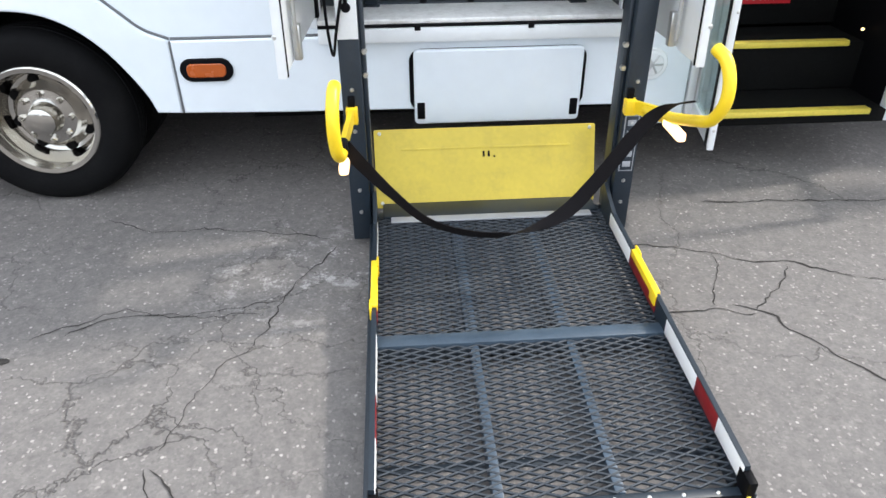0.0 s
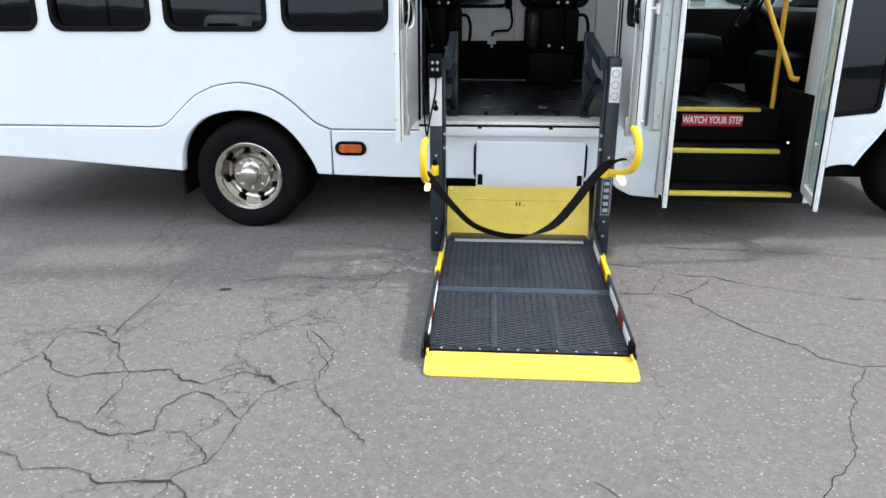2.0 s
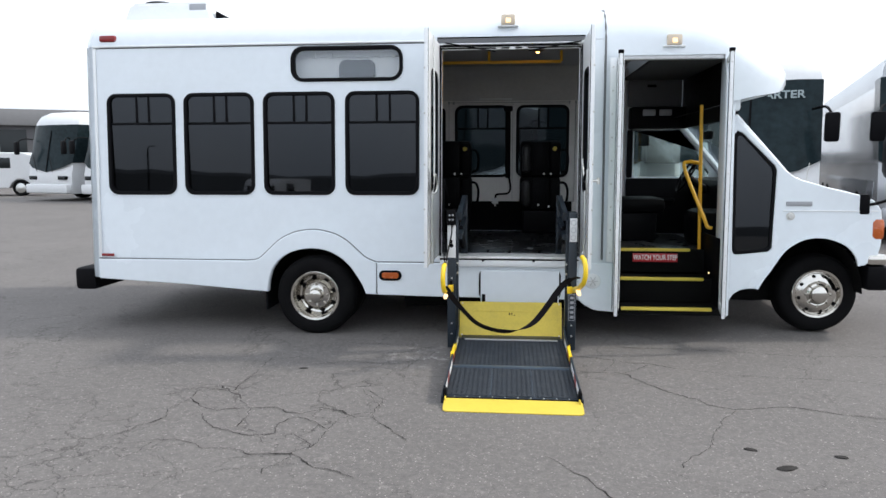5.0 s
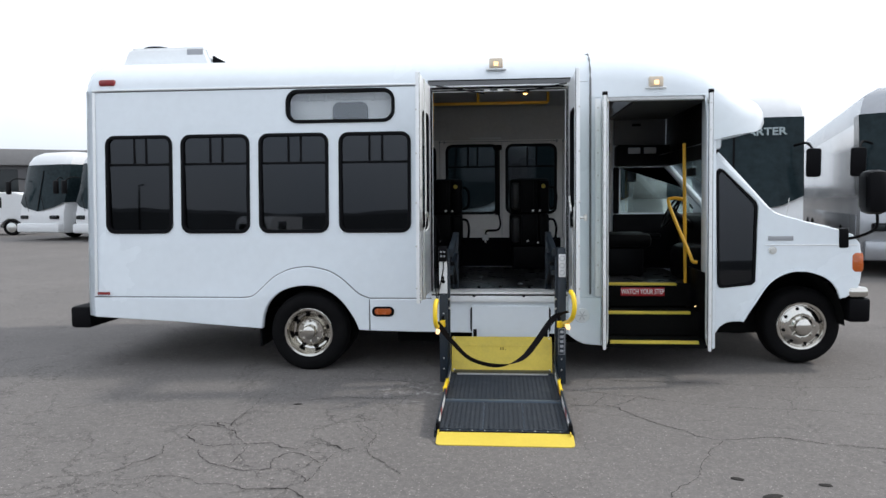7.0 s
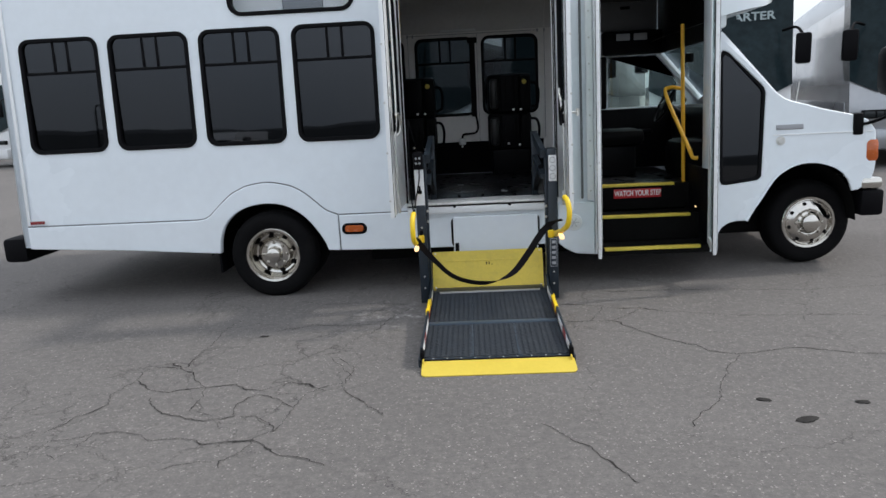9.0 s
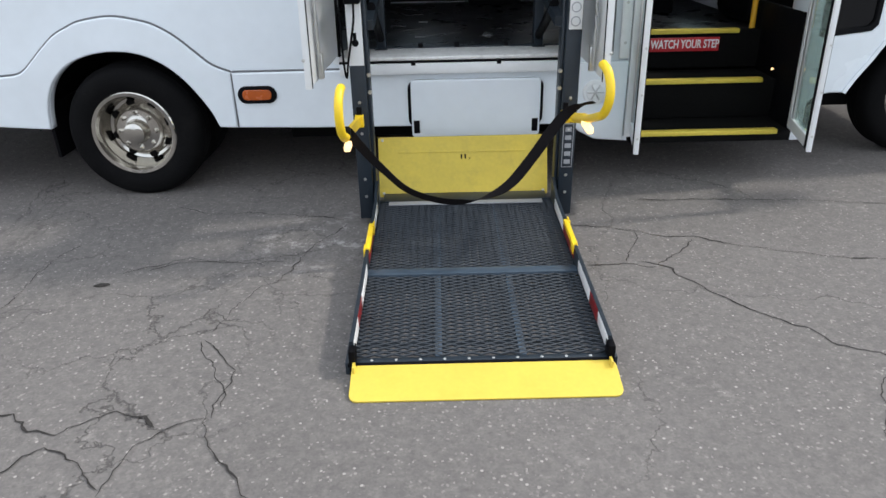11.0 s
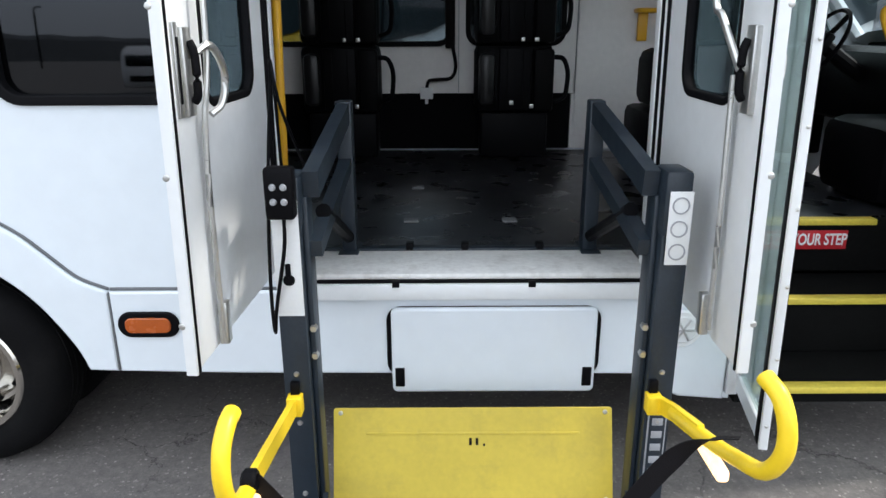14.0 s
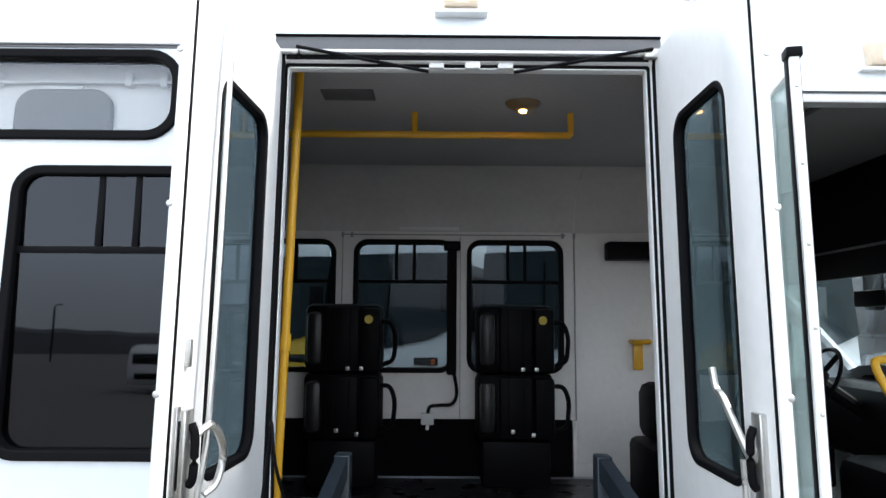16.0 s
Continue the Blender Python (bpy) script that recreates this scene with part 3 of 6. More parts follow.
def side_wall():
    low = [(XR, 0.493), (-3.0, 0.447), (-2.4, 0.402)] + ARCH + [(-0.77, 0.368), (0.6, 0.358)]
    low += [(0.68, 0.3), (0.76, 0.262), (XS, 0.25)]
    outline = low + [(XS, 2.618), (XR, 2.618)]
    holes = [rrect(a, b, WZ0, WZ1, 0.09) for a, b in WINDOWS]
    holes += [rrect(-1.967, -0.962, 2.295, 2.595, 0.11), rrect(-0.66, 0.64, 0.7, 2.6, 0.02)]
    part("side_wall", plate("side_wall", outline, holes, 0.0, 0.05, M_WHITE, 0.004), M_WHITE, bus)
    # flared lower skirt with the swept wheel arch, standing proud of the wall
    top = [(-1.2, 0.672), (-1.295, 0.712), (-1.375, 0.78), (-1.453, 0.849), (-1.53, 0.9), (-1.611, 0.934), (-1.77, 0.963), (-1.929, 0.945), (-2.01, 0.915), (-2.088, 0.875), (-2.16, 0.815), (-2.221, 0.758), (-2.28, 0.705), (-2.328, 0.683), (-2.4, 0.676)]
    top = rounded(top, 5)
    skirt = [(XR, 0.493), (-3.0, 0.447), (-2.4, 0.402)] + ARCH + [(-1.2, 0.378)] + top + [(XR, 0.679)]
    part("wheel_arch_skirt", plate("wheel_arch_skirt", skirt, [], -0.022, -0.001, M_WHITE, 0.009), M_WHITE, bus)
    skirt2 = [(-1.195, 0.378), (-0.77, 0.368), (0.6, 0.358), (0.6, 0.674), (-1.195, 0.672)]
    part("side_skirt", plate("side_skirt", skirt2, [], -0.022, -0.001, M_WHITE, 0.009), M_WHITE, bus)
    skirt3 = [(0.606, 0.358), (0.66, 0.312), (0.74, 0.27), (XS - 0.03, 0.258), (XS - 0.03, 0.69), (0.606, 0.69)]
    part("front_skirt", plate("front_skirt", skirt3, [], -0.022, -0.001, M_WHITE, 0.009), M_WHITE, bus)
    # sealant lines along skirt and gutter; the skirt's thickened to draw its crease shade
    for pts in ([(x, -0.0025, z + 0.004) for x, z in reversed([(XR, 0.679)] + top[::-1])], [(-1.195, -0.0025, 0.676), (-0.66, -0.0025, 0.676), (0.6, -0.0025, 0.678)]):
        part("skirt_seam", tube(pts, 0.0055, 6, up=(0, 1, 0)), M_SEAM, bus)
    part("skirt_joint", boxes((-1.2, -1.194, -0.0235, -0.002, 0.385, 0.668, 0.001)), M_SEAM, bus)
    part("gutter_seam", boxes((XR, -0.66, -0.004, 0.0, 2.608, 2.616, 0.001)), M_SEAM, bus)
    # gutter line below the roof
    part("drip_rail", boxes((XR, -0.66, -0.012, 0.0, 2.619, 2.635, 0.004)), M_WHITE2, bus)
    part("rear_corner_trim", boxes((XR, XR + 0.03, -0.012, 0.0, 0.69, 2.61, 0.005)), M_WHITE2, bus)


side_wall()


def body_shell():
    # roof: rounded cross-section swept along the bus, with a rounded tail
    sec = []
    for i in range(9):
        a = radians(90 * i / 8)
        sec.append((0.3 - 0.3 * math.cos(a), 2.62 + 0.29 * math.sin(a)))
    for y in (0.7, 1.17, 1.64):
        sec.append((y, 2.91 + 0.02 * math.sin(math.pi * y / YF)))
    for i in range(9):
        a = radians(90 - 90 * i / 8)
        sec.append((YF - 0.3 + 0.3 * math.cos(a), 2.62 + 0.29 * math.sin(a)))
    bm = bmesh.new()
    rows = []
    for x, k, dz in ((XR - 0.112, 0.0, -0.24), (XR - 0.108, 0.0, -0.12), (XR - 0.095, 0.0, -0.065), (XR - 0.06, 0, -0.025), (XR, 0, -0.004), (XR + 0.2, 0, 0.012), (-2, 0, 0.008), (-0.6, 0, 0.004), (0.8, 0, 0.0)):
        ins = 0.1 * max(0.0, (XR - x) / 0.112) ** 2   # the plan rounds in at the tail
        rows.append([bm.verts.new((x, ins + y * (YF - 2 * ins) / YF, 2.62 + (z - 2.62) * (1 + dz / 0.29))) for y, z in sec])
    for r0, r1 in zip(rows, rows[1:]):
        for j in range(len(sec) - 1):
            bm.faces.new((r0[j], r0[j + 1], r1[j + 1], r1[j]))
    bmesh.ops.recalc_face_normals(bm, faces=bm.faces[:])
    part("roof", bm, M_WHITE, bus, smooth=60)
    # rear wall with rounded corners
    bm = bmesh.new()
    prof = [(YF, XR), (YF - 0.015, XR - 0.05), (YF - 0.05, XR - 0.09), (YF - 0.1, XR - 0.11), (0.1, XR - 0.11), (0.05, XR - 0.09), (0.015, XR - 0.05), (0.0, XR)]
    rows = [[bm.verts.new((x, y, z)) for y, x in prof] for z in (0.5, 0.72, 2.5, 2.63)]
    for r0, r1 in zip(rows, rows[1:]):
        for j in range(len(prof) - 1):
            bm.faces.new((r0[j], r0[j + 1], r1[j + 1], r1[j]))
    bmesh.ops.solidify(bm, geom=bm.faces[:], thickness=0.03)
    part("rear_wall", bm, M_WHITE, bus, smooth=50)
    # far side wall with its windows
    # its unseen skirt hangs low to keep light from under the bus
    outline = [(XR, 0.3), (1.32, 0.22), (1.32, 2.62), (XR, 2.62)]
    holes = [rrect(a, b, FZ0, FZ1, 0.09) for a, b in FARW]
    part("far_side_wall", plate("far_side_wall", outline, holes, YF - 0.03, YF, M_WHITE, 0.002), M_WHITE, bus)
    part("wall_liner", plate("wall_liner", [(XR + 0.05, 1.1), (1.32, 1.1), (1.32, 2.66), (XR + 0.05, 2.66)], holes, YF - 0.075, YF - 0.034, M_LINER, 0.002), M_LINER, bus)
    part("lower_wall_carpet", boxes((XR + 0.05, 0.75, YF - 0.085, YF - 0.034, 0.745, 1.097)), M_CARPET, bus)
    part("white_wall_panel", boxes((0.755, 1.32, YF - 0.082, YF - 0.034, 0.745, 1.097), (0.78, 1.31, YF - 0.088, YF - 0.078, 0.83, 2.3)), M_LINER, bus)
    near = [rrect(a, b, WZ0 - 0.01, WZ1 + 0.01, 0.09) for a, b in WINDOWS] + [rrect(-1.977, -0.952, 2.285, 2.605, 0.11)]
    part("near_wall_liner", plate("near_wall_liner", [(XR + 0.05, 0.745), (-2.35, 0.745), (-2.35, 0.93), (-1.15, 0.93), (-1.15, 0.745), (-0.67, 0.745), (-0.67, 2.64), (XR + 0.05, 2.64)], near, 0.054, 0.08, M_LINER, 0.002), M_LINER, bus)
    for fx0, fx1, fy in ((XR + 0.03, -2.32, 0.056), (-2.32, -1.18, 0.87), (-1.18, 0.94, 0.056), (0.94, 1.95, 0.62)):
        part("cabin_floor", boxes((fx0, fx1, fy, YF - (0.09 if fx0 < 0.9 else 0.15), 0.66, 0.735)), M_FLOOR, bus)
    part("headliner", boxes((XR + 0.05, 1.3, 0.1, YF - 0.04, 2.66, 2.69)), M_CEIL, bus)
    # chassis and tank boxes, largely unseen, added to darken the ground below
    for shade_box in ((XR + 0.1, -2.3, 0.25, YF - 0.25, 0.45, 0.655), (-1.2, 0.9, 0.3, YF - 0.2, 0.33, 0.655), (-2.3, -1.2, 0.9, 1.4, 0.3, 0.6), (1.0, 3.0, 0.7, YF - 0.7, 0.3, 0.6), (-2.2, 2.9, 0.62, 0.72, 0.26, 0.46), (-2.2, 2.9, 1.62, 1.72, 0.26, 0.46), (-1.1, 0.85, 1.75, 2.2, 0.16, 0.34), (-3.6, -2.3, 1.3, 2.1, 0.34, 0.46), (-1.0, 0.8, 0.38, 1.6, 0.2, 0.34), (1.0, 1.85, 0.66, 1.9, 0.22, 0.4)):
        part("underbody_shade_box", boxes(shade_box), M_SHADOW, bus)
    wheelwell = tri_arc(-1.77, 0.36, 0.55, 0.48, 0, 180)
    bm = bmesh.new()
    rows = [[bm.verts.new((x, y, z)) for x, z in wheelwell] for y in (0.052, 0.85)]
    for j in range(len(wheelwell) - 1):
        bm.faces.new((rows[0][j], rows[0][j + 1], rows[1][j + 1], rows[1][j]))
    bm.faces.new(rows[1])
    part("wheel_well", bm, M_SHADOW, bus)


body_shell()


def bus_window(x0, x1, z0, z1, y, split=True, side=-1, pane=None, r=0.09, upright=0.0):
    """A rubber-framed pane with a sliding vent row on top; side -1 faces the viewer's side."""
    pane = pane or M_GLASS
    f = 0.026
    holder = part("window", plate("window", rrect(x0 - 0.006, x1 + 0.006, z0 - 0.006, z1 + 0.006, r), [rrect(x0 + f, x1 - f, z0 + f, z1 - f, r - 0.03)], y - 0.014, y + 0.06, M_RUBBER, 0.006), M_RUBBER, bus, "black rubber-framed window")
    zt = z1 - 0.27
    if split:
        part("transom", boxes((x0 + f - 0.004, x1 - f + 0.004, y + 0.004, y + 0.03, zt - 0.012, zt + 0.012)), M_RUBBER, holder)
        for k in (0.425, 0.605):
            c = x0 + k * (x1 - x0)
            part("vent_bar", boxes((c - 0.011, c + 0.011, y + 0.004, y + 0.03, zt + 0.012, z1 - f + 0.004)), M_RUBBER, holder)
        p1 = part("pane", boxes((x0 + f - 0.006, x1 - f + 0.006, y + 0.012, y + 0.018, z0 + f - 0.006, zt), bev=0), pane, holder)
        p2 = part("vent_pane", boxes((x0 + f - 0.006, x1 - f + 0.006, y + 0.020, y + 0.026, zt, z1 - f + 0.006), bev=0), pane, holder)
        for p in (p1, p2):
            for v in p.data.vertices:   # the glass stands more upright than the wall
                v.co.y -= upright * (v.co.z - (z0 + z1) / 2)
    else:
        p1 = part("pane", boxes((x0 + f - 0.006, x1 - f + 0.006, y + 0.012, y + 0.018, z0 + f - 0.006, z1 - f + 0.006), bev=0), pane, holder)
    return holder


for a, b in WINDOWS:
    bus_window(a, b, WZ0, WZ1, 0.0, upright=0.03)
bus_window(-1.967, -0.962, 2.295, 2.595, 0.0, split=False, pane=M_GLASSTOP, r=0.11)
for a, b in FARW:
    bus_window(a, b, FZ0, FZ1, YF - 0.085, pane=M_GLASSDOOR)


# wheels
def road_wheel(x, y, name_parent, deep, size, z):
    """A dual rear or single front wheel: tyre, bright rim with hand holes, hub and lug nuts. y is the outer face."""
    w = part("wheel", lathe([(0.2, 0.02), (0.21, 0.0), (0.228, -0.003), (0.236, 0.004), (0.236, 0.03), (0.215, 0.05), (0.21, 0.2)], 48, caps=False), M_CHROME, name_parent, "polished steel wheel")
    w.location = (x, y, z)
    w.scale = (size, 1.0, size)
    tyre = lathe([(0.225, 0.012), (0.245, -0.004), (0.285, -0.012), (0.325, -0.008), (0.348, 0.006), (0.362, 0.03), (0.371, 0.06), (0.372, 0.11), (0.371, 0.17), (0.36, 0.2), (0.34, 0.215), (0.26, 0.21), (0.22, 0.2)], 56, caps=False)
    t = part("tyre", tyre, M_TYRE, w, "black road tyre")
    bm = bmesh.new()
    for g in (0.075, 0.11, 0.145):
        lathe([(0.3715, g - 0.006), (0.3745, g - 0.004), (0.3745, g + 0.004), (0.3715, g + 0.006)], 56, bm=bm, caps=False)
    part("tread_ribs", bm, M_TYRE, w)
    if deep:
        prof = [(0.212, 0.015), (0.2, 0.03), (0.194, 0.06), (0.188, 0.1), (0.176, 0.122), (0.16, 0.126), (0.145, 0.11), (0.132, 0.08), (0.118, 0.066), (0.086, 0.064), (0.07, 0.06), (0.064, 0.02), (0.056, 0.0), (0.04, -0.006), (0.0, -0.008)]
        hole_r, hole_y, nut_r, nut_y = 0.152, 0.115, 0.102, 0.062
    else:
        prof = [(0.21, 0.012), (0.2, 0.008), (0.19, 0.018), (0.17, 0.008), (0.14, -0.006), (0.115, -0.012), (0.1, -0.008), (0.085, -0.02), (0.075, -0.055), (0.055, -0.068), (0.0, -0.07)]
        hole_r, hole_y, nut_r, nut_y = 0.168, 0.006, 0.115, -0.014
    part("wheel_disc", lathe(prof, 48, caps=False), M_CHROME, w)
    for i in range(8):
        a = 2 * math.pi * (i + 0.3) / 8
        k = 1.15 if deep else 0.9
        # a near-black disc paints the dark of the open hole
        o = part("hand_hole", lathe([(0.0, hole_y - 0.004), (0.017 * k, hole_y - 0.004), (0.02 * k, hole_y), (0.02 * k, hole_y + 0.02)], 12), M_SHADOW, w)
        o.location = (hole_r * math.cos(a), 0, hole_r * math.sin(a))
        b = 2 * math.pi * i / 8
        o = part("lug_nut", lathe([(0.0, nut_y - 0.022), (0.008, nut_y - 0.022), (0.013, nut_y - 0.014), (0.014, nut_y + 0.01)], 6), M_CHROME, w)
        o.location = (nut_r * math.cos(b), 0, nut_r * math.sin(b))
    return w


road_wheel(-1.776, -0.012, bus, True, 0.985, 0.354)
road_wheel(2.81, 0.4, bus, False, 0.97, 0.368)
for x in (-1.78, 2.75):
    far = part("far_wheel", lathe([(0.0, 0), (0.2, 0.0), (0.34, 0.0), (0.372, 0.04), (0.372, 0.2), (0.33, 0.22), (0.0, 0.2)], 40), M_TYRE, bus)
    far.location = (x, 1.9, 0.372)
inner = part("inner_tyre", lathe([(0.1, 0), (0.34, 0.0), (0.372, 0.04), (0.372, 0.2), (0.33, 0.22), (0.1, 0.2)], 40), M_TYRE, bus)
inner.location = (-1.762, 0.31, 0.372)
part("mud_flap", boxes((-2.27, -2.25, 0.08, 0.6, 0.2, 0.5)), M_RUBBER, bus)
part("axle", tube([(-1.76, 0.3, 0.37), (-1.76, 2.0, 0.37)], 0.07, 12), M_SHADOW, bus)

# ---------------------------------------------------------------- cab and cap
def cab():
    farch = [(2.2, 0.44), (2.25, 0.53), (2.31, 0.62), (2.37, 0.72), (2.437, 0.805), (2.53, 0.87), (2.63, 0.905), (2.74, 0.91), (2.827, 0.893), (2.91, 0.862), (2.977, 0.815), (3.03, 0.745), (3.06, 0.66)]
    farch = rounded(farch, 5)
    side = [(1.9, 0.2), (1.925, 0.21), (1.955, 0.31), (2.004, 0.39), (2.06, 0.427), (2.127, 0.44)] + farch
    side += [(3.1, 0.66), (3.2, 0.72), (3.23, 0.82), (3.24, 0.93), (3.225, 1.15), (3.16, 1.235), (3.052, 1.278), (2.93, 1.307), (2.807, 1.336), (2.633, 1.389), (2.54, 1.415), (2.484, 1.439), (2.408, 1.499), (2.253, 1.674), (1.936, 1.985), (1.93, 2.15), (1.9, 2.15)]
    quarter = [(1.976, 0.79), (1.99, 0.757), (2.02, 0.75), (2.28, 0.78), (2.31, 0.81), (2.33, 1.49), (2.315, 1.535), (2.03, 1.82), (1.99, 1.838), (1.965, 1.81)]
    part("cab_side", plate("cab_side", side, [quarter], 0.2, 0.24, M_WHITE, 0.012), M_WHITE, bus)
    fr = part("quarter_window", plate("quarter_window", quarter, [[(2.13 + (x - 2.13) * 0.87, 1.25 + (z - 1.25) * 0.945) for x, z in quarter]], 0.194, 0.235, M_RUBBER, 0.004), M_RUBBER, bus, "tall dark quarter window in a rubber frame")
    p = part("pane", plate("pane", [(2.13 + (x - 2.13) * 0.89, 1.25 + (z - 1.25) * 0.95) for x, z in quarter], [], 0.21, 0.216, M_GLASS), M_GLASS, fr)
    p.visible_shadow = False
    farside = [(1.33, 0.4), (2.16, 0.425)] + farch + side[6 + len(farch):-1] + [(1.86, 2.5), (1.33, 2.6)]
    part("driver_door", plate("driver_door", farside, [[(1.44, 1.4), (2.28, 1.4), (2.3, 1.45), (2.0, 1.93), (1.44, 1.93)]], 2.19, 2.23, M_WHITE, 0.006), M_WHITE, bus)
    p = part("driver_window", boxes((1.42, 2.32, 2.2, 2.206, 1.38, 1.95), bev=0), M_GLASSCLEAR, bus)
    p.visible_shadow = False
    # hood: rows of rounded sections, narrowing to the nose
    bm = bmesh.new()
    rows = []
    for x, z, y0 in ((2.4, 1.47, 0.26), (2.484, 1.43, 0.222), (2.633, 1.383, 0.214), (2.807, 1.33, 0.214), (2.94, 1.3, 0.214), (3.052, 1.272, 0.22), (3.15, 1.215, 0.24), (3.215, 1.13, 0.27), (3.24, 0.98, 0.3), (3.24, 0.72, 0.32)):
        row = []
        for k in range(13):
            u = k / 12
            y = y0 + (YF - 2 * y0) * u
            edge = min(u, 1 - u) * 12
            dz = -0.05 * max(0, 1 - edge / 1.5) ** 2 + 0.035 * math.sin(math.pi * u)
            row.append(bm.verts.new((x + 0.25 * math.sin(math.pi * u) * max(0, x - 2.5), y, z + dz)))
        rows.append(row)
    for r0, r1 in zip(rows, rows[1:]):
        for j in range(12):
            bm.faces.new((r0[j], r0[j + 1], r1[j + 1], r1[j]))
    part("hood", bm, M_WHITE, bus, smooth=60)
    part("nose_corner", boxes((3.1, 3.235, 0.215, 0.43, 0.72, 1.15, 0.04)), M_WHITE, bus)
    part("grille", boxes((3.25, 3.42, 0.6, 1.86, 0.72, 1.1, 0.03)), M_BLACK, bus)
    part("side_marker", boxes((3.144, 3.262, 0.188, 0.39, 0.885, 1.08, 0.04)), M_AMBER, bus, "amber corner lamp")
    part("headlamp", boxes((3.24, 3.33, 0.37, 0.6, 0.88, 1.09, 0.03)), M_CLEARLENS, bus)
    bp = part("front_bumper", boxes((3.12, 3.3, 0.19, 2.27, 0.665, 0.762, 0.03)), M_CHROME, bus, "bright front bumper")
    part("valance", boxes((3.13, 3.32, 0.19, 2.27, 0.44, 0.66, 0.03)), M_BLACK, bp, "dark grey lower bumper")
    bm = bmesh.new()
    arch = [(x, z) for x, z in farch]
    sweep(bm, [(x, 0.205, z) for x, z in arch], [(-0.01, -0.012), (0.012, -0.012), (0.012, 0.014), (-0.01, 0.014)], up=(0, 1, 0))
    part("wheel_lip", bm, M_WHITE, bus)
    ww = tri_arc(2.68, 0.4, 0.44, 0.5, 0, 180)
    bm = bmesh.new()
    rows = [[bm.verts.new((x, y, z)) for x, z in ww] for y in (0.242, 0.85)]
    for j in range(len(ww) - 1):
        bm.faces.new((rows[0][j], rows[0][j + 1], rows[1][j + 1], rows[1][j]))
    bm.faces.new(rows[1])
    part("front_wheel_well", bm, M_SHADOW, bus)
    # fender badge and filler
    part("badge", boxes((2.421, 2.64, 0.19, 0.202, 1.182, 1.222, 0.004)), M_LABELGREY, bus, "plain grey badge")
    part("round_lock", lathe([(0.0, 0.186), (0.02, 0.186), (0.026, 0.192), (0.036, 0.192), (0.036, 0.205)], 20, at=(2.46, 0, 1.093)), M_STEEL, bus)
    part("fender_line", boxes((2.4, 3.2, 0.194, 0.202, 1.135, 1.145, 0.002)), M_WHITE2, bus)
    # windscreen and its pillars
    bm = bmesh.new()
    a, b = (2.47, 1.44), (2.02, 1.96)
    vs = [bm.verts.new(v) for v in ((a[0], 0.29, a[1]), (a[0] + 0.1, 1.23, a[1] + 0.02), (a[0], 2.17, a[1]), (b[0], 2.17, b[1]), (b[0] + 0.08, 1.23, b[1]), (b[0], 0.29, b[1]))]
    bm.faces.new((vs[0], vs[1], vs[4], vs[5]))
    bm.faces.new((vs[1], vs[2], vs[3], vs[4]))
    p = part("windscreen", bm, M_GLASSCLEAR, bus)
    p.visible_shadow = False
    for y in (0.27, 2.18):
        part("pillar", tube([(2.44, y, 1.44), (1.97, y, 1.97)], 0.04, 8), M_WHITE, bus)
    part("wiper_cowl", boxes((2.44, 2.58, 0.32, 2.1, 1.36, 1.415, 0.02)), M_BLACK, bus)
    part("antenna", tube([(2.62, 0.3, 1.39), (2.645, 0.3, 1.56)], 0.004, 6), M_STEEL, bus)
    # fibreglass cap over the cab: rounded half sections from the roof forward to a blunt nose
    bm = bmesh.new()
    rows = []
    for x, zt, zb, inset in ((0.79, 2.912, 2.475, 0.0), (1.14, 2.897, 2.475, 0.0), (1.4, 2.872, 2.475, 0.0), (1.62, 2.835, 2.475, 0.0), (1.8, 2.775, 2.475, 0.0), (1.83, 2.76, 2.06, 0.0), (1.9, 2.72, 2.085, 0.005), (2.05, 2.6, 2.12, 0.02), (2.16, 2.51, 2.14, 0.045), (2.25, 2.455, 2.155, 0.08), (2.3, 2.405, 2.18, 0.12), (2.33, 2.345, 2.23, 0.18)):
        row = []
        n = 24
        h = zt - zb
        r = 0.3 if x < 2.1 else min(0.3, h * 0.75)
        lowest = math.asin(max(0.0, min(1.0, (zb - zt + r) / r)))
        w0 = inset - 0.006
        pts = [(w0 + r * (1 - math.cos(lowest)), zb)]
        for i in range(11):
            a = lowest + (math.pi / 2 - lowest) * (i + 0.4) / 10.4
            pts.append((w0 + r * (1 - math.cos(a)), zt - r + r * math.sin(a)))
        pts.append((YF / 2, zt + 0.015))
        pts += [(YF - y, z) for y, z in reversed(pts[:-1])]
        rows.append([bm.verts.new((x + 0.28 * max(0, x - 1.7) * math.sin(math.pi * max(0, min(1, y / YF))), y, z)) for y, z in pts])
    k = len(rows[0])
    for r0, r1 in zip(rows, rows[1:]):
        for j in range(k - 1):
            bm.faces.new((r0[j], r0[j + 1], r1[j + 1], r1[j]))
    for r0, r1 in zip(rows[5:], rows[6:]):
        bm.faces.new((r0[0], r0[-1], r1[-1], r1[0]))
    bm.faces.new(rows[-1])
    part("cab_cap", bm, M_WHITE, bus, smooth=70)
    part("cap_skirt", boxes((1.88, 1.96, 0.03, 0.24, 2.0, 2.5, 0.03)), M_WHITE, bus)
    part("cap_joint", tube([(0.805, -0.006, 0.72), (0.805, -0.006, 2.5), (0.805, -0.003, 2.62), (0.805, 0.02, 2.73), (0.805, 0.088, 2.826), (0.805, 0.2, 2.898), (0.805, 0.3, 2.914), (0.805, 1.2, 2.936)], 0.01, 6, up=(1, 0, 0)), M_SEAM, bus)
    # header over the entry door
    part("door_header", boxes((0.93, 1.88, 0.01, 0.07, 2.44, 2.5, 0.006)), M_ALU, bus)
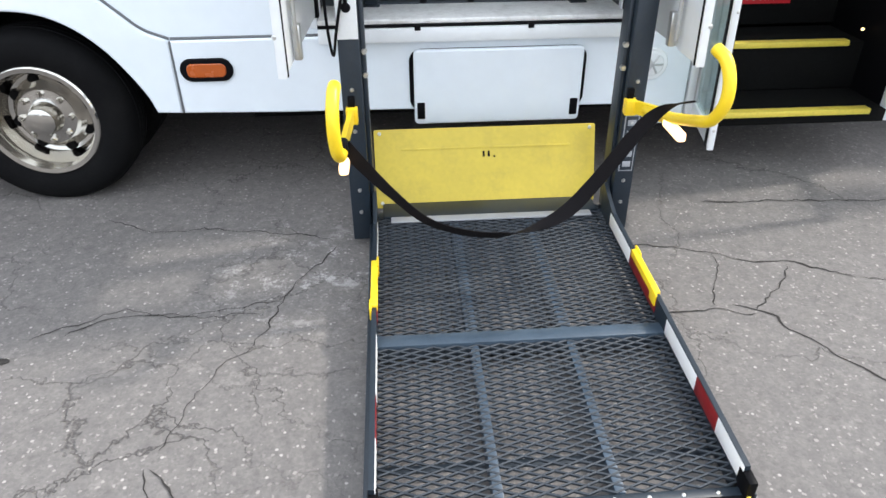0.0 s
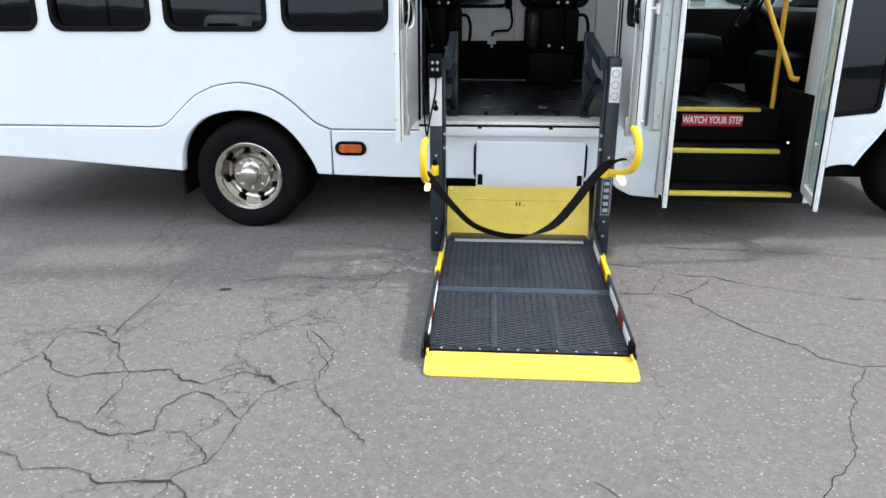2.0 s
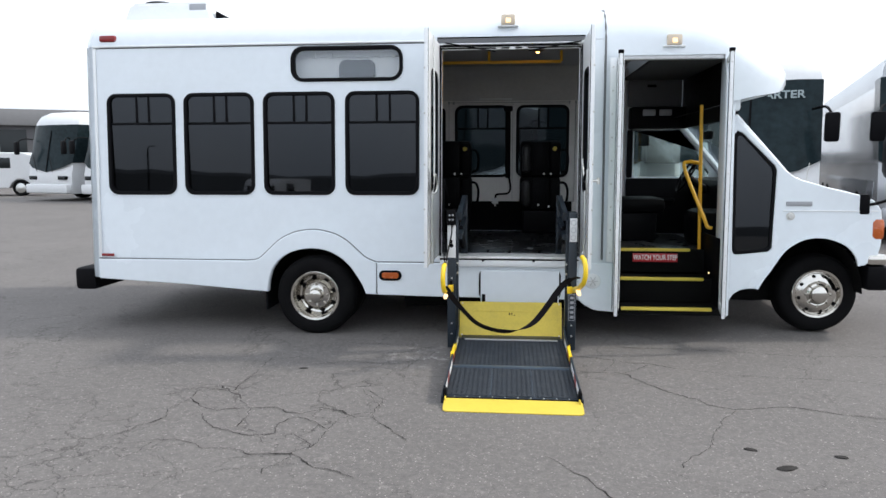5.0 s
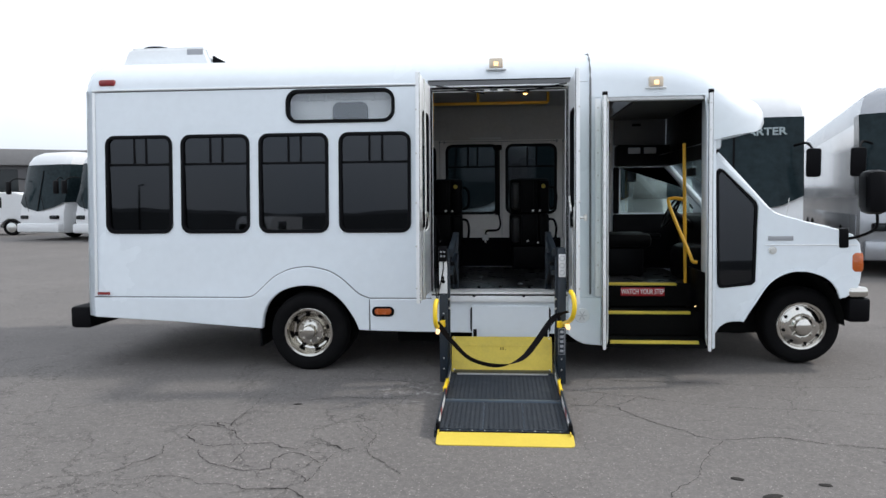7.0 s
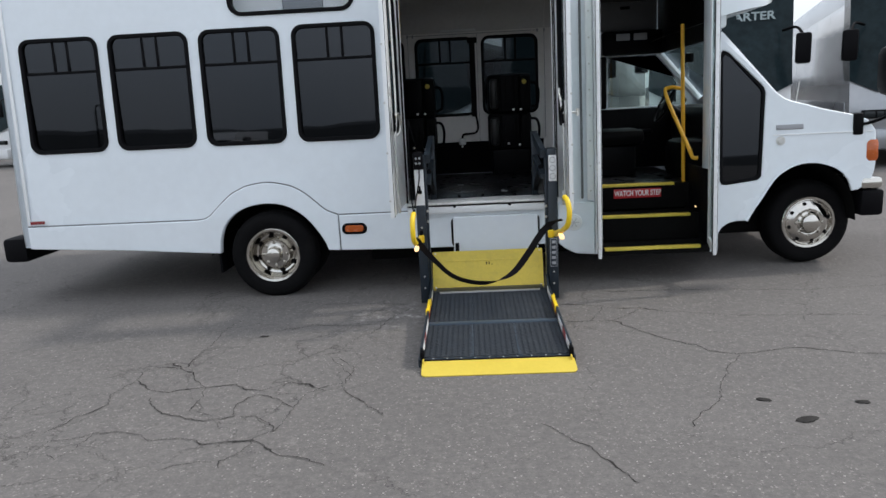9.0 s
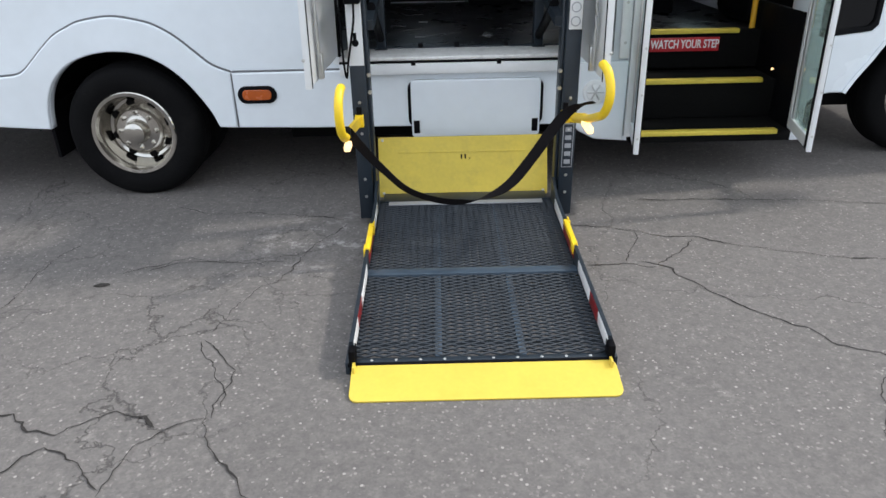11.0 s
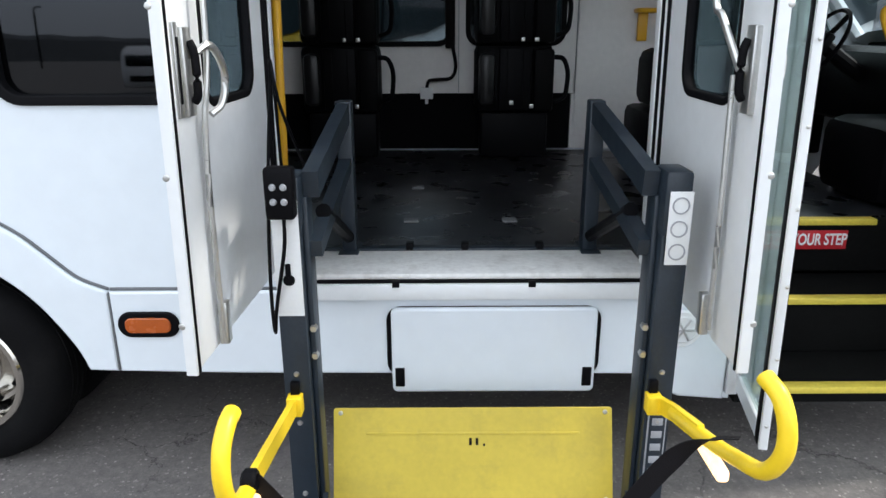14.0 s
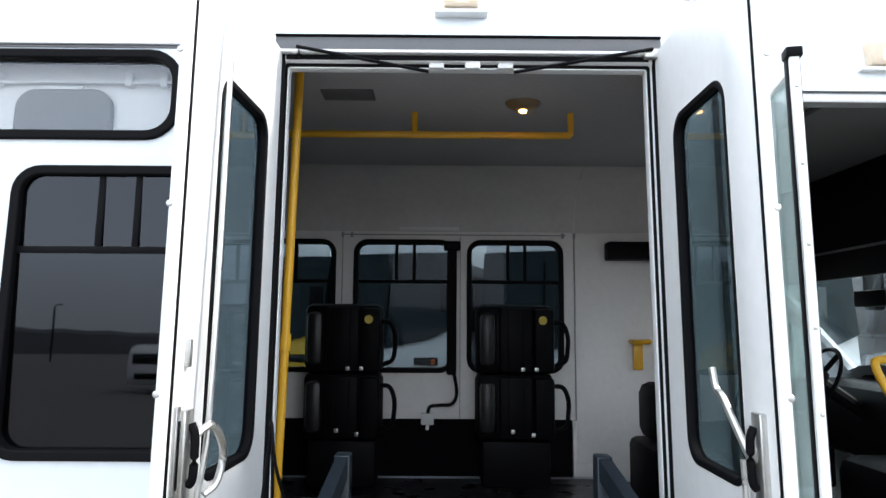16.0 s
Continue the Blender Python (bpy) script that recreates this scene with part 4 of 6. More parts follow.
    part("front_post", boxes((1.84, 1.915, 0.02, 0.24, 0.22, 2.47, 0.02)), M_WHITE, bus)


cab()

# ---------------------------------------------------------------- lift doors
def lift_door(side, angle, w0, w1):
    """One leaf of the lift doorway, hinged at the opening's edge and swung out. side -1 rear leaf, +1 front leaf; w0, w1 bound its window."""
    hinge = Vector((-0.648 if side < 0 else 0.632, -0.005, 0))
    L = 0.73
    ins = -side   # which local side faces the doorway
    m = Matrix.Translation(hinge) @ Matrix.Rotation(radians(angle), 4, "Z")
    d = part("lift_door", plate("lift_door", rrect(0.0, L - 0.02, 0.745, 2.6, 0.012), [rrect(w0 + 0.004, w1 - 0.004, 1.324, 2.326, 0.07)], *sorted((0.02 * ins, -0.004 * ins)), M_WHITE2, 0.004, m=m), M_WHITE2, bus, "white lift door leaf swung open")
    part("door_window", plate("door_window", rrect(w0, w1, 1.32, 2.33, 0.075), [rrect(w0 + 0.02, w1 - 0.014, 1.34, 2.31, 0.06)], *sorted((0.0235 * ins, -0.0075 * ins)), M_RUBBER, 0.004, m=m), M_RUBBER, d, "black rubber window frame")
    p = part("door_pane", plate("door_pane", rrect(w0 + 0.016, w1 - 0.01, 1.336, 2.314, 0.06), [], 0.001 * ins - 0.003, 0.001 * ins + 0.003, M_GLASSLIFT, m=m), M_GLASSLIFT, d)
    p.visible_shadow = False

    def slab(name, u0, u1, t, z0, z1, material, bev=0.003):
        bm = bmesh.new()
        box(bm, u0, u1, *sorted((t * ins, (t - 0.028) * ins)), z0, z1, bev, m=m)
        part(name, bm, material, d)

    slab("edge_post", w1 + 0.006, L - 0.018, 0.022, 0.742, 2.605, M_WHITE2, 0.005)
    slab("edge_gasket", L - 0.018, L - 0.01, 0.029, 0.74, 2.603, M_RUBBER, 0.002)
    slab("edge_strip", L - 0.01, L, 0.026, 0.738, 2.605, M_WHITE2)
    slab("hinge_seal", -0.012, 0.0, 0.03, 0.74, 2.6, M_RUBBER)
    face = 0.04 if side < 0 else -0.04
    if side < 0:
        rod = [(0.585, face, 0.76), (0.59, face, 1.25), (0.575, face * 1.4, 1.5), (0.545, face * 1.2, 2.3), (0.52, face, 2.58)]
        grip = [(0.63, face * 1.1, 1.45), (0.585, face * 1.7, 1.47), (0.53, face * 1.9, 1.41), (0.535, face * 1.7, 1.34), (0.56, face * 1.2, 1.315)]
    else:
        rod = [(0.575, face, 0.78), (0.575, face, 1.1), (0.57, face, 1.4)]
        grip = [(0.63, face * 1.1, 1.4), (0.57, face * 1.2, 1.46), (0.5, face * 1.3, 1.53), (0.465, face * 1.3, 1.545), (0.445, face * 1.3, 1.595)]
    part("lock_rod", tube([m @ Vector(v) for v in smooth_path(rod)], 0.007, 8), M_STEEL, d)
    bm = bmesh.new()
    box(bm, 0.615, 0.66, face * 0.7 - 0.01, face * 0.7 + 0.01, 1.32, 1.51, 0.004, m=m)
    lc = part("latch_case", bm, M_STEEL, d)
    bm = tube([m @ Vector(v) for v in smooth_path([(0.635, face, 1.35), (0.635, face * 1.25, 1.37), (0.635, face * 1.25, 1.45), (0.635, face, 1.48)])], 0.01, 8)
    part("latch_bolt", bm, M_BLACK, d)
    part("handle", tube([m @ Vector(v) for v in smooth_path(grip)], 0.009, 8), M_STEEL, d, "bright metal door handle")
    bm = bmesh.new()
    box(bm, 0.515, 0.545, face - 0.012, face + 0.012, 0.75, 0.86, 0.004, m=m) if side > 0 else box(bm, 0.555, 0.585, face - 0.012, face + 0.012, 0.75, 0.86, 0.004, m=m)
    part("rod_guide", bm, M_STEEL, d)
    for z in (0.86, 1.2, 1.55, 1.95, 2.3):
        bm = lathe([(0.0, -0.003), (0.006, -0.002), (0.008, 0.0)], 8)
        bmesh.ops.transform(bm, matrix=m @ pose(L + 0.0, 0.0, z, 0, 0, 90), verts=bm.verts)
        part("rivet", bm, M_STEEL, d)
    return d, m


DOOR_L, ML = lift_door(-1, -92.2, 0.12, 0.52)
DOOR_R, MR = lift_door(1, -90.6, 0.15, 0.54)
bm = bmesh.new()
box(bm, 0.635, 0.65, 0.02, 0.034, 1.6, 1.66, 0.002, m=ML)
part("keeper", bm, M_STEEL, DOOR_L)
bm = bmesh.new()
box(bm, 0.668, 0.69, 0.016, 0.031, 1.32, 1.52, 0.003, m=ML)
sp = part("strike_plate", bm, M_STEEL, DOOR_L)
bm = bmesh.new()
box(bm, 0.674, 0.684, 0.03, 0.033, 1.35, 1.49, 0.001, m=ML)
part("strike_slot", bm, M_BLACK, sp)
bm = tube([MR @ Vector((0.57, 0.02, 1.42)), MR @ Vector((0.57, 0.065, 1.42))], 0.01, 8)
tube([MR @ Vector((0.57, 0.065, 1.395)), MR @ Vector((0.57, 0.065, 1.445))], 0.013, 8, bm)
part("knob", bm, M_STEEL, DOOR_R)


def lift_doorway():
    part("doorway_frame", plate("doorway_frame", rrect(-0.66, 0.64, 0.7, 2.6, 0.02), [rrect(-0.624, 0.602, 0.7, 2.567, 0.01)], -0.004, 0.085, M_WHITE2, 0.003), M_WHITE2, bus)
    part("doorway_seal", plate("doorway_seal", rrect(-0.626, 0.604, 0.73, 2.569, 0.01), [rrect(-0.616, 0.593, 0.72, 2.557, 0.01)], 0.02, 0.05, M_RUBBER, 0.002), M_RUBBER, bus)
    part("frame_bead", plate("frame_bead", rrect(-0.615, 0.592, 0.73, 2.556, 0.01), [rrect(-0.611, 0.588, 0.72, 2.551, 0.008)], 0.022, 0.062, M_WHITE2, 0.001), M_WHITE2, bus)
    part("header_channel", boxes((-0.65, 0.63, -0.022, 0.0, 2.6, 2.645, 0.003)), M_SEAM, bus, "grey drip channel over the doors")
    part("header_seal", boxes((-0.65, 0.63, -0.03, 0.0, 2.646, 2.652, 0.002)), M_RUBBER, bus)
    part("header_lip", boxes((-0.65, 0.63, -0.03, -0.006, 2.588, 2.599, 0.003)), M_WHITE2, bus)
    part("header_gap", boxes((-0.615, 0.59, -0.012, -0.005, 2.57, 2.586, 0.002)), M_RUBBER, bus)
    part("threshold", boxes((-0.62, 0.6, -0.05, 0.2, 0.72, 0.742, 0.008)), M_ALUW, bus, "worn metal threshold")
    part("threshold_gap", boxes((-0.62, 0.6, -0.052, 0.1, 0.709, 0.719, 0.002)), M_RUBBER, bus)
    part("threshold_lip", boxes((-0.62, 0.6, -0.06, -0.03, 0.652, 0.708, 0.006)), M_WHITE2, bus)
    for x in (-0.235, 0.21):
        part("threshold_clip", boxes((x - 0.012, x + 0.012, -0.064, -0.05, 0.698, 0.72, 0.002)), M_BLACK, bus)
    # gas struts and latch plates below the header
    for s in (-1, 1):
        part("strut", tube([(0.585 * s + 0.01, -0.046, 2.6), (0.14 * s, -0.022, 2.525)], 0.006, 6), M_BLACK, bus)
        part("strut_end", boxes((0.57 * s + 0.0, 0.6 * s + 0.03, -0.04, -0.01, 2.575, 2.605, 0.003)), M_STEEL, bus)
        part("latch_plate", boxes((0.115 * s - 0.025, 0.115 * s + 0.025, 0.0, 0.02, 2.548, 2.566, 0.002)), M_LABEL, bus)
    part("latch_plate", boxes((-0.02, 0.03, -0.006, 0.02, 2.545, 2.572, 0.002)), M_LABEL, bus)
    # access flap in the skirt
    flap = part("access_flap", plate("access_flap", rrect(-0.255, 0.435, 0.31, 0.62, 0.02), [], -0.055, -0.03, M_WHITE, 0.008), M_WHITE, bus)
    part("flap_gap", plate("flap_gap", rrect(-0.272, 0.452, 0.36, 0.618, 0.05), [], -0.03, -0.022, M_BLACK, 0.002), M_BLACK, bus)
    for x in (-0.228, 0.408):
        part("flap_latch", boxes((x - 0.016, x + 0.016, -0.06, -0.05, 0.335, 0.405, 0.003)), M_BLACK, flap)
    # round vented cap on the skirt
    bm = lathe([(0.0, -0.034), (0.045, -0.034), (0.05, -0.03), (0.062, -0.03), (0.068, -0.022)], 32, at=(0.73, 0, 0.53))
    v = part("round_vent", bm, M_WHITE2, bus)
    for k in range(3):
        bm = bmesh.new()
        box(bm, -0.045, 0.045, -0.038, -0.032, -0.004, 0.004, 0.002, m=pose(0.73, 0, 0.53, 0, 60 * k, 0))
        part("vent_rib", bm, M_ALU, v)


lift_doorway()


# ---------------------------------------------------------------- entry doors and steps
def entry_leaf(x, angle, flip, L):
    m = Matrix.Translation((x, 0.02, 0)) @ Matrix.Rotation(radians(angle), 4, "Z")
    d = part("entry_door", plate("entry_door", rrect(0, L, 0.305, 2.44, 0.01), [rrect(0.04, L - 0.022, 0.365, 2.4, 0.02)], -0.014, 0.014, M_WHITE2, 0.004, m=m), M_WHITE2, bus, "narrow glazed entry door leaf folded open")
    p = part("door_pane", plate("door_pane", rrect(0.035, L - 0.018, 0.36, 2.405, 0.02), [], -0.004, 0.004, M_GLASSHAZE, m=m), M_GLASSHAZE, d)
    p.visible_shadow = False
    bm = bmesh.new()
    box(bm, L - 0.036, L - 0.004, -0.018, 0.018, 0.305, 2.445, 0.004, m=m)
    part("edge_seal", bm, M_RUBBER, d)
    bm = bmesh.new()
    box(bm, L - 0.004, L + 0.006, -0.013, 0.013, 0.295, 2.44, 0.003, m=m)
    part("edge_rail", bm, M_WHITE2, d)
    bm = bmesh.new()
    box(bm, 0.045, 0.075, -0.011, 0.011, 0.365, 2.4, 0.003, m=m)
    part("glazing_bar", bm, M_ALU, d)
    for i in range(10):
        bm = lathe([(0.0, -0.003), (0.004, -0.002), (0.006, 0.0)], 8)
        bmesh.ops.transform(bm, matrix=m @ pose(L + 0.006, 0.0, 0.375 + 0.22 * i, 0, 0, 90), verts=bm.verts)
        part("screw", bm, M_STEEL, d)
    bm = bmesh.new()
    box(bm, L - 0.04, L + 0.012, -0.022, 0.022, 2.44, 2.468, 0.004, m=m)
    part("top_pivot", bm, M_BLACK, d)
    return d


entry_leaf(0.958, -101.5, 1, 0.405)
entry_leaf(1.835, -103, -1, 0.43)


def steps():
    top = [(0.0, 0.292), (0.28, 0.514), (0.56, 0.748)]
    for k, (y, z) in enumerate(top):
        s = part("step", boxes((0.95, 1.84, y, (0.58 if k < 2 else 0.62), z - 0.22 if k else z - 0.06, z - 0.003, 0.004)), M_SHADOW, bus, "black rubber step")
        part("nosing", boxes((0.985, 1.76 if k < 2 else 1.7, y - 0.012, y + 0.035, z - 0.02, z + 0.006, 0.004)), M_NOSE, s, "yellow step nosing")
    part("stepwell_wall", boxes((0.935, 0.955, 0.05, 0.6, 0.25, 2.46), (1.835, 1.86, 0.05, 0.7, 0.25, 0.9)), M_BLACK, bus)
    # added glowing dot; no lamp is known at this spot
    part("stepwell_glow_dot", lathe([(0, -0.009), (0.006, -0.007), (0.008, 0)], 12, at=(1.8, 0.27, 0.57)), M_LAMP, bus, "tiny glowing dot added in the stepwell")
    s = part("step_sign", boxes((1.17, 1.585, 0.546, 0.55, 0.628, 0.708, 0.001)), M_SIGNRED, bus, "red warning sign with white capitals")
    words("lettering", "WATCH YOUR STEP", 0.068, M_SIGNWHITE, Matrix.Translation((1.378, 0.5445, 0.668)) @ FACE, s, 0.0008, 0.66)


steps()

# ---------------------------------------------------------------- wheelchair lift
lift = thing("wheelchair_lift", "dark blue-grey wheelchair lift lowered to the ground, yellow ramp and plate", "lift")
PX0, PX1 = -0.418, 0.448   # inside of the side rails
PYB, PYM, PYF = -0.42, -1.218, -1.83
PZ = 0.1
RAMPY = -1.768   # hinge line of the outer ramp, the deck being let down to the ground there


def tape_runs(x, inner):
    runs = [(-0.6, -0.86, M_TAPEW), (-0.86, -1.14, M_RED), (-1.24, -1.49, M_TAPEW), (-1.49, -1.64, M_RED), (-1.64, -1.8, M_TAPEW)]
    return [(x, a, b, c) for a, b, c in runs]


def lift_platform():
    rim = [(PX0 - 0.03, PX0, PYF, PYB, 0.045, 0.1), (PX1, PX1 + 0.03, PYF, PYB, 0.045, 0.1)]
    part("platform_frame", boxes(*rim, (PX0, PX1, PYF, PYF + 0.03, 0.05, 0.098), (PX0, PX1, PYB - 0.05, PYB, 0.05, 0.1)), M_GREY, lift)
    part("centre_bar", boxes((PX0, PX1, PYM - 0.022, PYM + 0.03, 0.06, 0.112)), M_BAR, lift)
    w = (PX1 - PX0) / 3
    for k in (1, 2):
        x = PX0 + w * k
        part("long_bar", boxes((x - 0.013, x + 0.013, PYF + 0.03, PYM - 0.022, 0.05, 0.1005)), M_BAR, lift)
        part("long_bar", boxes((x - 0.018, x + 0.018, PYM + 0.03, PYB - 0.05, 0.045, 0.0985)), M_BAR, lift)
    part("cross_bar", boxes((PX0, PX1, -1.66, -1.635, 0.02, 0.05)), M_GREY, lift)
    # expanded steel deck: one sheet of crossing strands for each half
    for y0, y1, name in ((PYF + 0.03, PYM - 0.022, "outer_grating"), (PYM + 0.03, PYB - 0.05, "inner_grating")):
        verts, faces = [], []
        L, S, h, t = 0.066, 0.0125, 0.004, 0.0019
        n = int((y1 - y0) / S)
        S = (y1 - y0) / n
        cols = int((PX1 - PX0) / L * 2)
        dx = (PX1 - PX0) / cols
        for r in range(n):
            for c in range(cols):
                up = (r + c) % 2
                xa, xb = PX0 + c * dx, PX0 + (c + 1) * dx
                ya, yb = (y0 + r * S, y0 + (r + 1) * S) if up else (y0 + (r + 1) * S, y0 + r * S)
                k = len(verts)
                for x, y in ((xa, ya), (xb, yb)):
                    verts += [(x, y - t, PZ - 0.004), (x, y + t, PZ - 0.004 + 0.002), (x, y + t, PZ + h), (x, y - t, PZ + h - 0.002)]
                faces += [(k, k + 4, k + 5, k + 1), (k + 1, k + 5, k + 6, k + 2), (k + 2, k + 6, k + 7, k + 3), (k + 3, k + 7, k + 4, k)]
        me = bpy.data.meshes.new(name)
        me.from_pydata(verts, [], faces)
        g = part(name, me, M_MESH, lift, "expanded steel deck, see-through")
        g["kind"] = "stuff"
    # side barriers with reflective tape and yellow clamps
    for s, x in ((-1, PX0 - 0.006), (1, PX1 + 0.004)):
        bm = bmesh.new()
        for a, b, za, zb in ((PYB - 0.05, -0.62, 0.22, 0.17), (-0.62, PYF + 0.03, 0.17, 0.165)):
            k = [bm.verts.new(v) for v in ((x - 0.007, a, 0.05), (x + 0.007, a, 0.05), (x + 0.007, a, za), (x - 0.007, a, za), (x - 0.007, b, 0.05), (x + 0.007, b, 0.05), (x + 0.007, b, zb), (x - 0.007, b, zb))]
            for f in ((0, 1, 2, 3), (4, 5, 6, 7), (0, 1, 5, 4), (1, 2, 6, 5), (2, 3, 7, 6), (3, 0, 4, 7)):
                bm.faces.new([k[i] for i in f])
        rail = part("side_barrier", bm, M_GREY, lift, "low dark side barrier with reflective tape", smooth=0)
        for _, a, b, mt in tape_runs(x, s):
            xi = x - s * 0.0085
            part("reflective_tape", boxes((min(xi, xi + s * 0.002), max(xi, xi + s * 0.002), b, a, 0.112, 0.162, 0.0005)), mt, rail)
        part("clamp", boxes((x - 0.011, x + 0.011, -1.12, -0.87, 0.15, 0.176, 0.004), (x - 0.014, x - 0.007, -1.14, -1.09, 0.135, 0.18, 0.002), (x + 0.007, x + 0.014, -0.91, -0.855, 0.135, 0.18, 0.002)), M_YELLOWTUBE, rail, "yellow clamp")
        part("corner_bracket", boxes((x - 0.01, x + 0.014, PYF - 0.01, PYF + 0.05, 0.05, 0.15, 0.006)), M_BLACK, rail)
    # outer ramp
    flat = plate("outer_ramp", rrect(-0.446, 0.446, -0.158, 0.0, 0.03), [], -0.004, 0.004, M_YELLOW, 0.002, m=Matrix.Translation((0.022, RAMPY, 0.036)) @ Matrix.Rotation(radians(-78), 4, "X"))
    ramp = part("outer_ramp", flat, M_YELLOW, lift, "bright yellow outer ramp plate")
    part("ramp_hinge", tube([(PX0 - 0.02, RAMPY + 0.004, 0.037), (PX1 + 0.02, RAMPY + 0.004, 0.037)], 0.009, 10), M_BLACK, ramp)
    for x in (PX0 + 0.002, PX1 + 0.002):
        part("ramp_ear", boxes((x - 0.005, x + 0.005, RAMPY - 0.04, RAMPY + 0.02, 0.02, 0.056, 0.004)), M_YELLOW, ramp)
    for i in range(10):
        x = PX0 + 0.06 + (PX1 - PX0 - 0.12) * i / 9
        part("rivet", lathe([(0, 0.004), (0.004, 0.003), (0.006, 0)], 8, "z", at=(x, PYF + 0.014, 0.098)), M_STEEL, lift)
    # bridge plate at the bus end
    tilt = math.degrees(math.atan2(0.1, 0.29))
    mb = Matrix.Translation((0.01, -0.372, 0.092)) @ Matrix.Rotation(radians(-tilt), 4, "X")
    bp = part("bridge_plate", plate("bridge_plate", rrect(-0.432, 0.432, 0.0, 0.305, 0.008), [], -0.005, 0.005, M_YELLOWOLD, 0.002, m=mb), M_YELLOWOLD, lift, "dull yellow bridge plate with a pressed crease")
    bm = bmesh.new()
    box(bm, -0.33, 0.33, -0.0075, -0.0045, 0.222, 0.23, 0.001, m=mb)
    part("crease", bm, M_YELLOWOLD, bp)
    for x in (-0.008, 0.012, 0.034):
        bm = bmesh.new()
        box(bm, x - 0.004 if x < 0.03 else x - 0.003, x + 0.004 if x < 0.03 else x + 0.003, -0.0075, -0.005, 0.19 if x < 0.03 else 0.187, 0.212 if x < 0.03 else 0.194, m=mb)
        part("stencil_mark", bm, M_BLACK, bp)
    for x in (-0.41, 0.41):
        for z in (0.02, 0.29):
            bm = lathe([(0, -0.009), (0.006, -0.008), (0.008, -0.005)], 8)
            bmesh.ops.transform(bm, matrix=mb @ Matrix.Translation((x, 0, z)), verts=bm.verts)
            part("bolt", bm, M_STEEL, bp)
    part("hinge_flap", boxes((PX0 + 0.02, PX1 - 0.02, PYB - 0.06, PYB + 0.05, 0.1, 0.112, 0.004)), M_GREY, lift)
    part("rubber_strip", boxes((PX0 + 0.05, PX1 - 0.05, PYB - 0.1, PYB - 0.06, 0.106, 0.112, 0.002)), M_LABELGREY, lift)


lift_platform()


def settle_deck():
    """The deck slopes down from the bus end until its outer edge rests on the ground."""
    for ob in scene.objects:
        top = ob
        while top.parent:
            top = top.parent
        if top is lift and ob.type == "MESH" and ob.name.split(".")[0] not in ("outer_ramp", "ramp_hinge", "ramp_ear", "bridge_plate", "crease", "stencil_mark", "bolt"):
            for v in ob.data.vertices:
                d = max(0.0, PYB - v.co.y)
                v.co.y += 0.045 * d
                v.co.z -= 0.037 * d


settle_deck()


